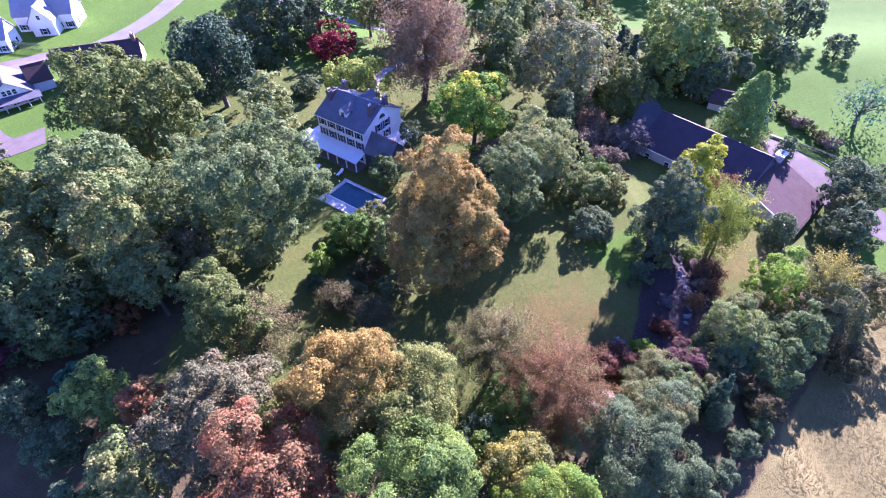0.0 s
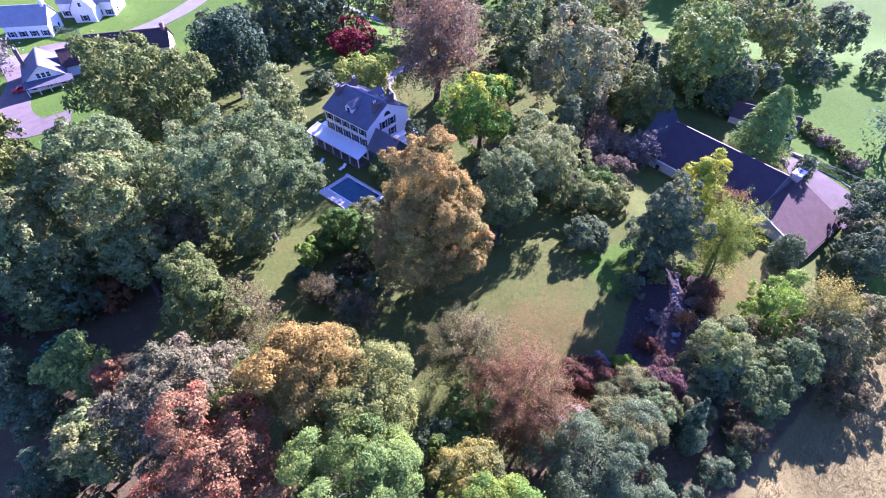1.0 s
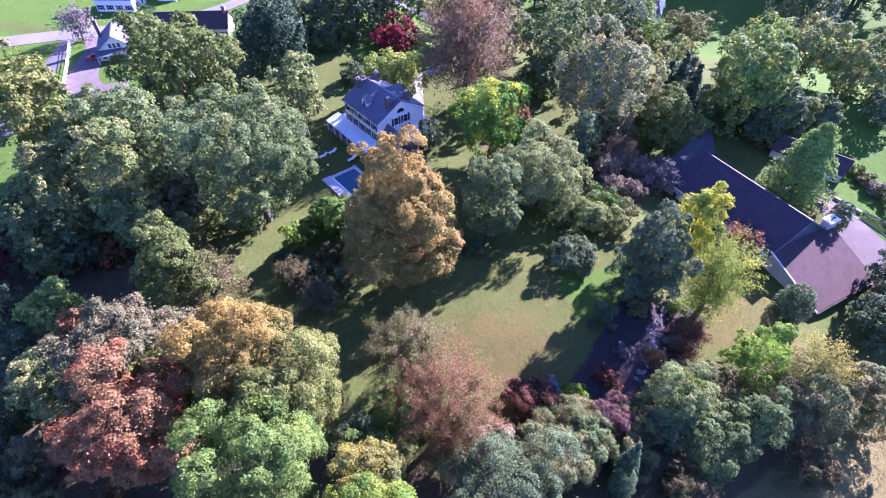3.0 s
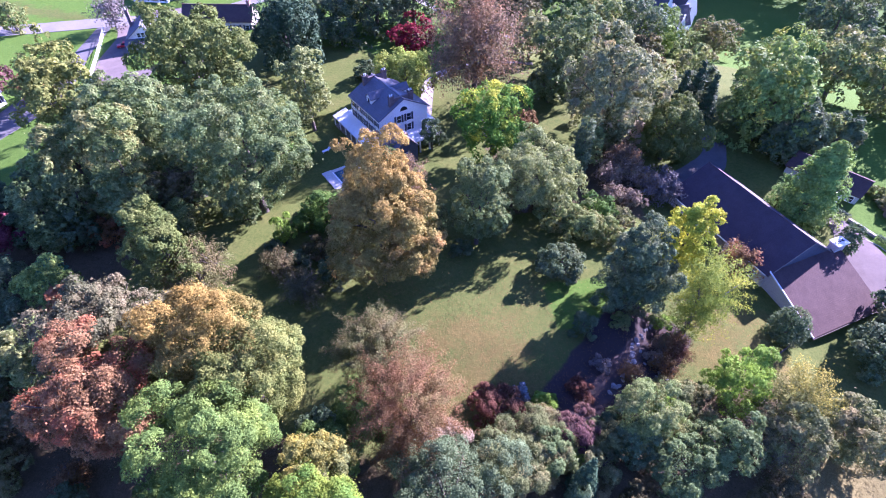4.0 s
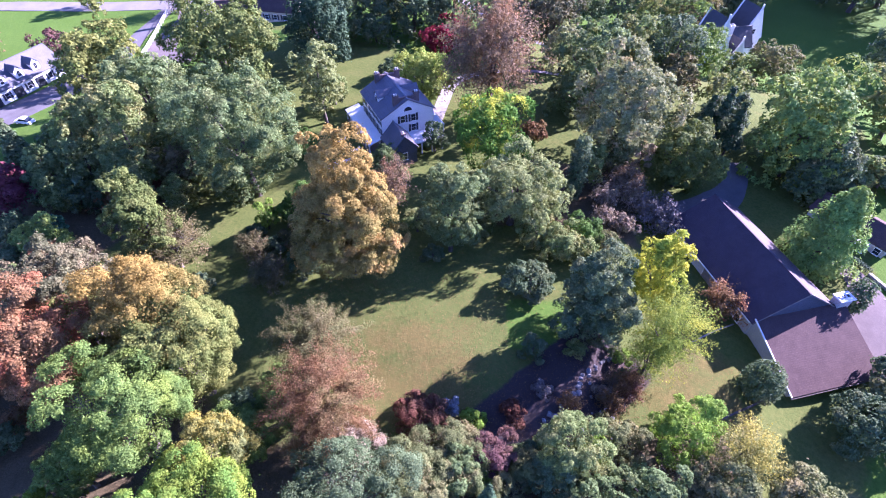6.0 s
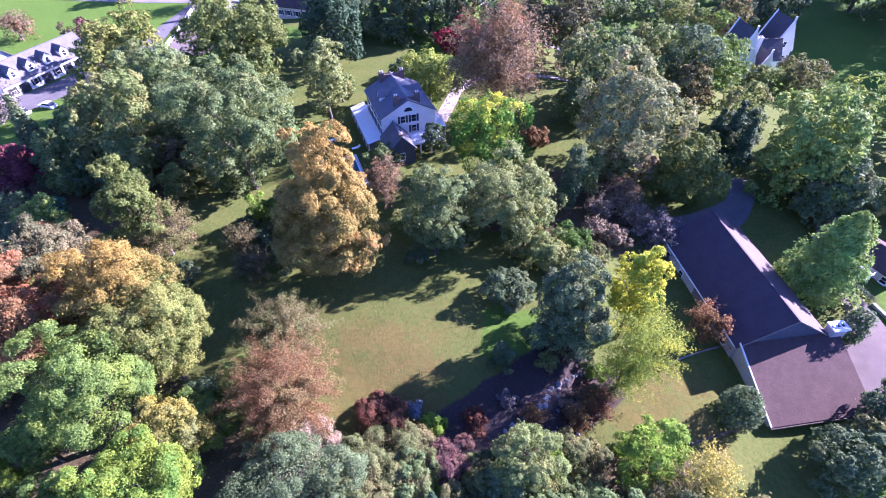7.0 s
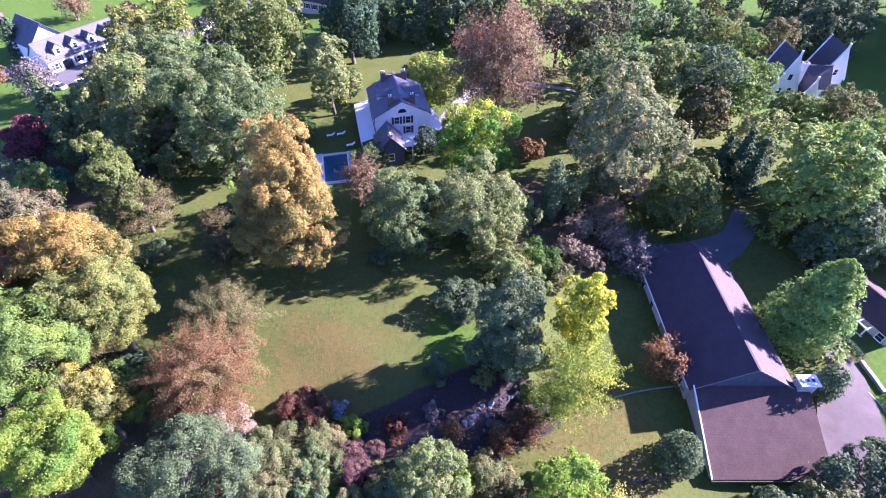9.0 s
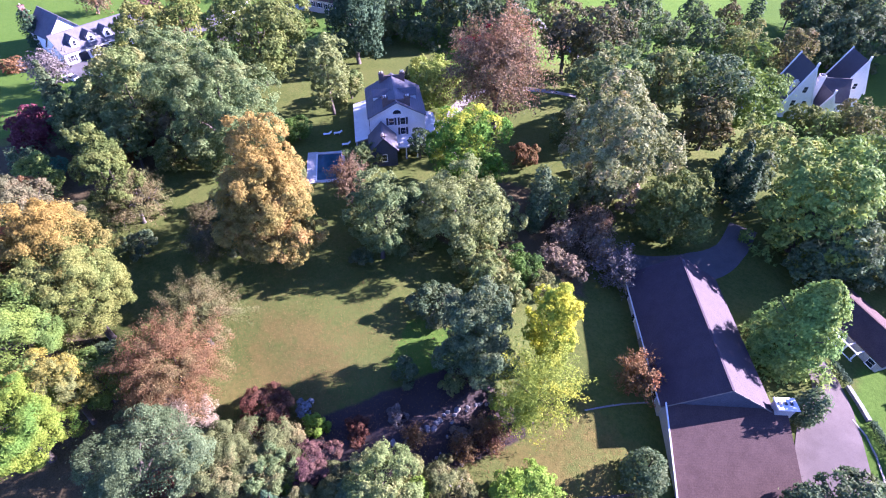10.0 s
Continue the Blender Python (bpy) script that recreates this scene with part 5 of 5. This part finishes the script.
tree(-34.1, 116.4, 2.0, 3.9, 3.1, "shrub", "dark", "dark green bush beside the house")
tree(-37.5, 97.4, 4.0, 3.7, 3.9, "broad", "midolive", "green tree on the house lawn")
tree(32.7, 99.1, 3.0, 3.3, 2.9, "twiggy", "brownpink", "brown-red shrub beside the drive")
tree(-60.6, 118.9, 6.0, 7.5, 7.9, "broad", "dark", "dark green tree in the back wood")
tree(-60.8, 131.8, 6.0, 8.5, 8.9, "broad", "dark", "tall dark green tree in the back wood")
tree(-50.0, 132.3, 4.0, 4.6, 4.9, "broad", "dark", "dark green tree behind the house")
tree(-5.4, 156.4, 10.0, 8.2, 8.6, "fine", "graybrown", "tall grey-green tree in the back wood")
tree(-18.6, 198.7, 0.5, 10.3, 10.9, "broad", "dark", "tall green tree in the back wood")
tree(-22.9, 161.2, 6.0, 6.9, 7.3, "broad", "olivetan", "tan and olive tree in the back wood")
tree(17.5, 148.4, 4.0, 4.6, 4.9, "broad", "yellowtan", "tan-yellow tree in the back wood")
tree(-13.4, 236.1, -5.5, 5.5, 5.8, "broad", "dark", "dark green tree on the far lawn")
tree(-2.7, 243.1, -5.5, 5.0, 5.3, "broad", "brownolive", "brown-olive tree on the far lawn")
tree(2.7, 251.7, -5.5, 2.9, 6.3, "column", "conifer", "dark columnar conifer on the far lawn")
tree(8.7, 234.5, -5.5, 4.3, 4.6, "broad", "midolive", "green tree on the far lawn")
tree(9.9, 271.2, -5.5, 4.8, 5.0, "broad", "graybrown", "grey-brown tree on the far lawn")
tree(33.3, 247.4, -4.5, 9.1, 9.6, "broad", "dark", "dark green tree in the far wood")
tree(39.0, 256.9, -2.5, 9.5, 10.0, "broad", "dark", "dark green tree in the far wood")
tree(21.8, 256.8, -5.5, 8.1, 8.5, "broad", "dark", "dark green tree in the far wood")
tree(29.1, 277.2, -2.5, 9.3, 9.8, "broad", "dark", "dark tree in the far wood")
tree(20.7, 272.0, -3.5, 9.5, 9.9, "broad", "dark", "dark green tree in the far wood")
tree(29.0, 236.2, -6.5, 6.4, 6.7, "broad", "dark", "dark green tree behind the tudor house")
tree(19.6, 222.5, -6.5, 4.8, 5.1, "broad", "midolive", "green tree beside the tudor house")
tree(-8.8, 211.2, -5.5, 5.8, 6.1, "broad", "dark", "dark hedge tree before the far lawn")
tree(-0.7, 220.5, -6.5, 5.9, 6.2, "broad", "dark", "dark hedge tree before the far lawn")
tree(9.8, 221.5, -6.5, 5.3, 5.6, "broad", "midolive", "hedge tree before the far lawn")
tree(45.5, 130.8, 3.0, 5.4, 5.6, "broad", "dark", "dark shaded tree beyond the barn")
tree(32.5, 142.3, 6.0, 5.5, 5.8, "broad", "brownolive", "brown-olive tree beyond the barn")
tree(55.5, 194.5, -6.5, 6.3, 6.6, "broad", "olivetan", "olive-tan tree beside the tudor house")
tree(51.4, 201.2, -7.5, 4.7, 4.9, "broad", "olivetan", "tan-green tree beside the tudor house")
tree(30.6, 93.0, 1.0, 2.8, 2.5, "twiggy", "tan", "tan leafless shrub beside the drive")
tree(36.7, 95.8, 0.0, 3.0, 2.7, "twiggy", "tan", "tan leafless shrub beside the barn drive")
tree(32.1, 87.9, 0.0, 2.3, 2.1, "twiggy", "tan", "tan grassy shrub behind the lawn")
tree(10.0, 107.6, 2.0, 3.3, 2.7, "shrub", "rusty", "brown-orange shrub behind the pale tree")
tree(32.9, 110.7, 3.0, 3.2, 2.6, "shrub", "cream", "cream shrub under the grey tree")
tree(25.1, 97.5, 5.0, 3.6, 3.8, "broad", "midolive", "dark green tree behind the lawn")
tree(9.8, 78.0, 2.0, 4.6, 4.9, "broad", "dark", "shaded dark green bush behind the lawn")
tree(-18.0, 38.6, 2.0, 2.9, 2.3, "shrub", "dark", "dark green bush under the golden maple")
tree(-65.9, 41.9, 6.0, 4.7, 9.4, "conifer", "dark", "dark green spruce at the wood edge")
tree(-133.7, 50.8, 0.0, 2.7, 6.0, "column", "conifer", "columnar conifer beside the long white house")
tree(-120.5, 41.0, -3.0, 3.5, 2.8, "shrub", "redorange", "orange-red bush on the far lawn")
tree(-100.9, 46.2, -1.0, 5.4, 4.9, "twiggy", "gray", "bare grey shrub before the long white house")
tree(-151.6, 73.4, -2.0, 5.1, 4.6, "twiggy", "brownpink", "brown shrub tree behind the long white house")
tree(-102.8, 84.5, 6.0, 6.7, 7.0, "broad", "olivegold", "yellow-green tree in the wood")
tree(-64.3, 63.4, 8.0, 7.3, 7.6, "fine", "graygreen", "grey-green tree in the wood")
tree(-42.1, 61.7, 9.0, 8.2, 8.7, "fine", "graygreen", "grey-green oak in the wood")
tree(-51.1, 51.8, 3.0, 4.6, 4.9, "broad", "midolive", "green tree at the lawn edge")
tree(-48.8, 34.5, 3.0, 2.9, 2.3, "shrub", "teal", "blue-green shrub on the lawn")
tree(-70.3, 100.1, 11.0, 7.7, 8.1, "broad", "olive", "olive-green tree in the back wood")
tree(-20.2, 23.5, 8.0, 5.9, 6.2, "broad", "olivegold", "yellow-green tree at the wood edge")
tree(8.2, 30.4, 5.0, 4.1, 4.3, "broad", "midgreen", "green bushy tree at the wood edge")
tree(37.9, 39.5, 1.0, 3.0, 2.4, "shrub", "olivetan", "olive shrub at the garden edge")
tree(31.1, 33.7, 1.0, 2.8, 2.3, "shrub", "midolive", "green shrub at the garden edge")
tree(34.8, 35.3, 1.0, 1.7, 1.4, "shrub", "lime", "bright green shrub at the garden edge")
tree(46.6, 48.6, 0.0, 3.7, 3.0, "shrub", "olivetan", "olive shrub by the lower lawn")
tree(44.5, 46.0, 0.0, 1.3, 2.8, "column", "lime", "narrow bright green cedar in the garden")
tree(25.4, 25.4, 3.0, 2.9, 2.3, "shrub", "redbrown", "red-brown shrub under the wood edge")
tree(82.0, 78.9, 0.2, 6.2, 6.0, "broad", "dark", "large dark green tree at the barn end")
tree(63.5, 145.6, 8.0, 7.4, 7.8, "broad", "midgreen2", "large green tree beyond the barn")
tree(44.3, 53.9, -1.0, 1.9, 1.7, "twiggy", "rusty", "brown-pink shrub in the garden bed")
tree(45.6, 57.9, -1.0, 2.2, 2.0, "twiggy", "rusty", "faded brown shrub in the garden bed")
tree(42.8, 55.0, -1.0, 1.5, 1.2, "shrub", "tan", "tan perennial clump in the garden bed")
tree(44.3, 58.2, -1.0, 1.5, 1.2, "shrub", "bluegreen", "grey-green perennial clump in the garden bed")
tree(35.4, 50.1, -1.0, 1.4, 1.1, "shrub", "gray", "grey-green perennial clump in the garden bed")
tree(37.3, 58.8, -1.0, 1.7, 1.4, "shrub", "midolive", "green shrub in the garden bed")
tree(43.9, 62.0, -1.0, 1.5, 1.2, "shrub", "lime", "bright green shrub in the garden bed")
tree(29.2, 41.8, -1.0, 1.9, 1.5, "shrub", "lime", "low bright green ground shrub in the bed")
tree(-6.6, 92.6, 3.6, 2.8, 3.0, "broad", "dark", "dark green tree against the house porch")
tree(30.1, 81.9, 1.0, 3.8, 3.0, "shrub", "lime2", "rounded green bush behind the lawn")
tree(13.1, 74.3, 1.0, 3.4, 2.7, "shrub", "midolive", "olive-green bush behind the lawn")
tree(9.6, 64.5, 1.0, 2.3, 1.9, "shrub", "dark", "low dark green bush behind the lawn")
tree(32.6, 76.1, 1.0, 2.9, 2.3, "shrub", "midolive", "green bush behind the lawn")
tree(34.1, 82.1, 1.0, 2.6, 2.1, "shrub", "olivetan", "olive bush behind the lawn")
tree(36.0, 88.8, 1.0, 2.5, 2.0, "shrub", "tan", "tan leafless shrub beside the barn drive")
tree(27.7, 105.8, 4.0, 4.5, 4.7, "broad", "olivetan", "olive-tan tree beyond the lawn")
tree(21.3, 86.5, 3.0, 3.8, 4.0, "broad", "graylime", "pale green tree behind the lawn")
tree(-44.6, 58.9, 3.0, 4.4, 4.6, "broad", "dark", "dark green tree beside the house lawn")
tree(-44.2, 53.4, 2.0, 2.6, 2.1, "shrub", "redbrown", "red-brown bush at the lawn edge")
tree(-30.2, 58.8, 3.0, 3.9, 4.1, "fine", "graygreen", "grey-green tree beside the house lawn")
tree(46.8, 61.4, 3.0, 3.0, 3.2, "thin", "yellowgreen", "pale yellow-green tree beside the barn lawn")
tree(-11.3, 80.8, 3.0, 3.5, 3.6, "fine", "graygreen", "grey-green bush below the house wing")
tree(-18.5, 66.0, 2.0, 2.6, 2.1, "shrub", "lime2", "fresh green bush by the pool")
tree(-12.8, 65.2, 4.0, 3.0, 3.8, "shrub", "olivetan", "olive bush by the pool")
tree(-20.5, 53.7, 1.0, 2.0, 1.6, "shrub", "dark", "dark green bush on the lawn edge")
tree(-37.3, 52.2, 4.0, 3.5, 3.7, "broad", "midolive", "green tree at the lawn edge")
tree(-158.0, 112.9, 0.0, 4.8, 5.0, "broad", "midolive", "round green lawn tree by the road")
tree(-129.0, 125.2, 1.0, 5.5, 4.9, "twiggy", "gray", "bare grey tree by the road")
tree(-127.8, 82.5, -1.0, 4.9, 5.1, "broad", "purple", "purple-red tree on the front lawn")
tree(-113.7, 83.3, -1.0, 4.5, 3.6, "shrub", "rusty", "brown-pink shrub on the front lawn")
tree(-55.3, 41.6, 8.0, 4.4, 4.7, "fine", "graygreen", "grey-green tree in the wood")
tree(-52.7, 45.9, 10.0, 4.1, 4.3, "fine", "graygreen", "grey-green tree in the wood")
tree(-59.8, 49.4, 12.0, 4.4, 4.7, "broad", "midolive", "shaded green tree in the wood")
tree(-42.6, 48.0, 10.0, 4.5, 4.7, "fine", "graygreen", "grey green tree in the wood")
tree(-40.0, 55.4, 7.0, 4.4, 4.6, "broad", "graybrown", "grey-brown tree in the wood")
tree(-53.9, 40.7, 4.0, 3.2, 3.3, "broad", "midolive", "green understory tree in the wood")
tree(-32.7, 20.5, 7.0, 3.6, 3.8, "broad", "midolive", "olive tree in the wood")
tree(-64.1, 55.2, 12.0, 3.9, 4.1, "broad", "midolive", "green tree in the wood")
tree(-65.3, 63.2, 12.0, 3.8, 4.0, "broad", "olivegold", "yellow-green tree in the wood")
tree(-48.3, 71.3, 8.0, 4.5, 4.7, "fine", "graygreen", "grey-green tree in the wood")
tree(6.9, 24.4, 5.0, 3.6, 3.8, "broad", "midgreen", "green tree at the wood edge")
tree(-12.3, 55.2, 2.0, 2.8, 2.2, "shrub", "olivedark", "dull brown shrub on the lawn edge")
tree(-14.8, 51.9, 1.0, 2.7, 2.2, "shrub", "dark", "dark shrub on the lawn edge")
tree(-8.9, 60.0, 4.5, 3.6, 4.6, "fine", "midolive", "olive shrub by the pool")
tree(37.6, 40.2, -1.0, 2.5, 2.0, "shrub", "dark", "dark green shrub in the garden")
tree(31.0, 34.5, 1.0, 3.4, 3.6, "fine", "graygreen", "grey-green tree in the garden")
tree(37.0, 35.1, 0.0, 3.1, 2.5, "shrub", "olivetan", "olive-green shrub in the garden")
tree(51.5, 43.0, 2.0, 4.1, 4.3, "fine", "graygreen", "grey-green tree at the meadow edge")
tree(59.0, 46.1, 2.0, 4.2, 4.4, "broad", "olivetan", "olive tree at the meadow edge")
tree(41.1, 39.5, 0.0, 3.1, 3.2, "broad", "dark", "dark green garden tree")
tree(42.8, 32.6, 0.0, 3.0, 2.4, "shrub", "olivedark", "dark olive shrub at the meadow edge")
tree(58.1, 39.5, 0.0, 3.1, 2.5, "shrub", "olivedark", "dark olive shrub at the meadow edge")
tree(14.0, 28.0, 3.0, 2.8, 2.5, "twiggy", "rusty", "rusty pink shrub at the wood edge")
tree(4.5, 26.8, 4.0, 2.7, 2.9, "broad", "dark", "dark green shrub tree at the wood edge")
tree(83.8, 185.5, 8.0, 10.2, 10.7, "broad", "dark", "dark green tree in the far wood")
tree(79.5, 154.8, 6.0, 8.3, 8.7, "broad", "midolive", "green tree at the field edge")
tree(74.8, 68.2, -0.8, 4.8, 4.8, "broad", "dark", "dark green tree beside the barn yard")
tree(77.0, 73.9, 0.0, 2.9, 3.1, "broad", "olivetan", "olive-tan tree beside the barn yard")
tree(63.8, 118.3, 2.0, 4.3, 4.5, "broad", "dark", "dark shaded tree beyond the barn drive")
tree(69.0, 123.3, 1.0, 4.3, 4.5, "broad", "dark", "dark green tree beyond the barn drive")
tree(71.9, 126.9, 2.0, 4.3, 4.5, "broad", "midolive", "green tree beyond the barn drive")
tree(-13.7, 153.4, 8.0, 7.4, 7.8, "fine", "graybrown", "grey-olive tree in the back wood")
tree(2.0, 146.0, 5.0, 6.6, 6.9, "fine", "greyolive", "grey-olive tree beyond the house lawn")
tree(-20.9, 12.0, 1.0, 2.2, 2.0, "twiggy", "rusty", "faded pink-brown shrub under the wood edge")
tree(-18.7, 10.3, 2.0, 2.0, 1.6, "shrub", "bluegreen", "grey-green bush under the wood edge")
tree(-19.9, 7.7, 1.0, 2.0, 1.6, "shrub", "dark", "dark green bush under the wood edge")
tree(35.4, 30.6, 0.0, 1.4, 3.1, "column", "dark", "slender dark green cedar at the meadow edge")
tree(37.8, 27.3, -2.0, 2.2, 1.8, "shrub", "dark", "dark green bush at the meadow edge")
tree(33.6, 23.8, -2.0, 2.4, 1.9, "shrub", "dark", "dark green bush in shade at the meadow edge")
tree(41.3, 29.6, -2.0, 1.9, 1.6, "shrub", "graygreen", "grey-green bush at the meadow edge")
tree(29.2, 22.4, 0.0, 2.8, 3.0, "broad", "bluegreen", "silvery grey-green tree at the meadow edge")
tree(60.0, 127.0, 3.0, 6.0, 5.6, "broad", "dark", "dark shaded tree beyond the barn drive")
tree(66.0, 121.0, 5.0, 5.5, 6.5, "broad", "dark", "dark green tree beside the brown shed")
tree(-37.0, 13.0, 2.0, 3.4, 4.2, "broad", "bluegreen", "grey-green tree under the wood edge")
tree(-33.0, 9.0, 2.0, 3.0, 4.0, "broad", "dark", "dark green tree under the wood edge")
tree(-39.5, 18.0, 2.5, 3.2, 4.2, "broad", "dark", "dark shaded tree in the wood")
tree(-28.0, 8.5, 3.0, 3.2, 4.0, "broad", "olivetan", "olive tree under the wood edge")
tree(-31.0, 14.0, 4.0, 3.4, 4.6, "broad", "graybrown", "grey-brown tree under the wood edge")
tree(-10.5, 46.5, 2.0, 3.4, 2.8, "twiggy", "graybrown", "half-bare grey-brown shrub on the lawn edge")
tree(-16.5, 49.0, 2.2, 3.0, 2.6, "twiggy", "olivedark", "half-bare dark shrub on the lawn edge")
tree(-7.5, 51.5, 2.0, 3.0, 2.6, "fine", "dark", "dark green shrub under the tall maple")
tree(-18.0, 59.5, 2.6, 2.6, 2.4, "shrub", "lime2", "rounded fresh green bush by the pool")
tree(82.6, 111.5, -3.2, 1.9, 1.5, "shrub", "olive", "tan-green shrub of the field hedge")
tree(83.6, 108.6, -3.2, 2.1, 1.5, "shrub", "olivetan", "tan-green shrub of the field hedge")
tree(84.6, 105.6, -3.2, 2.4, 1.5, "shrub", "tan", "tan-green shrub of the field hedge")
tree(85.5, 102.6, -3.2, 1.9, 1.5, "shrub", "olive", "tan-green shrub of the field hedge")
tree(86.4, 99.8, -3.2, 2.1, 1.5, "shrub", "olivetan", "tan-green shrub of the field hedge")
tree(87.3, 97.0, -3.2, 2.4, 1.5, "shrub", "tan", "tan-green shrub of the field hedge")
tree(-6.0, 12.0, 5.0, 3.6, 4.6, "broad", "midgreen", "green tree at the wood edge")
tree(-5.0, 6.5, 4.0, 3.4, 4.0, "broad", "chartreuse", "yellow-green tree at the wood edge")
tree(1.0, 9.0, 3.0, 3.2, 3.6, "broad", "midgreen", "green shrub tree at the wood edge")
tree(-58.7, 40.7, 4.0, 3.6, 4.0, "broad", "dark", "dark shaded tree in the wood")
tree(-54.4, 31.0, 3.0, 3.4, 3.7, "broad", "dark", "dark shaded tree in the wood")
tree(-46.9, 25.9, 3.0, 3.2, 3.5, "broad", "dark", "dark shaded tree in the wood")
tree(-51.2, 43.1, 4.0, 3.4, 3.7, "broad", "dark", "dark shaded tree in the wood")
tree(-62.9, 47.2, 6.0, 4.0, 4.4, "broad", "dark", "dark shaded tree in the wood")
tree(47.5, 191.5, -9.5, 4.6, 4.8, "broad", "midolive", "rounded green tree before the tudor house")
tree(41.5, 187.5, -9.5, 4.2, 4.4, "broad", "olive", "small green tree before the tudor house")
tree(34.0, 44.9, -1.0, 1.5, 1.1, "shrub", "redbrown", "low dark red shrub in the garden bed")
tree(39.5, 50.0, -1.0, 1.7, 1.4, "twiggy", "rusty", "faded pink-brown shrub in the garden bed")
tree(42.4, 62.2, -1.0, 1.6, 1.4, "shrub", "midolive", "low green shrub in the garden bed")
tree(43.8, 57.5, -1.0, 1.8, 1.4, "twiggy", "brownpink", "brown-pink shrub in the garden bed")
tree(46.0, 57.2, -1.0, 1.8, 1.5, "twiggy", "redbrown", "thin red-brown shrub in the garden bed")
# the tall wood beyond the tudor house, whose long shade lies over its lawn
for bx, by, br in ((62, 292, 11), (78, 284, 12), (94, 274, 11), (108, 262, 12), (120, 247, 11), (130, 230, 12), (88, 296, 12), (112, 284, 12), (128, 262, 12), (140, 244, 11), (58, 316, 12), (74, 309, 12), (90, 322, 12), (66, 334, 12), (46, 330, 11)):
    tree(bx, by, 4.0, br, 18.0, "broad", "dark", "very tall dark green tree in the far wood")
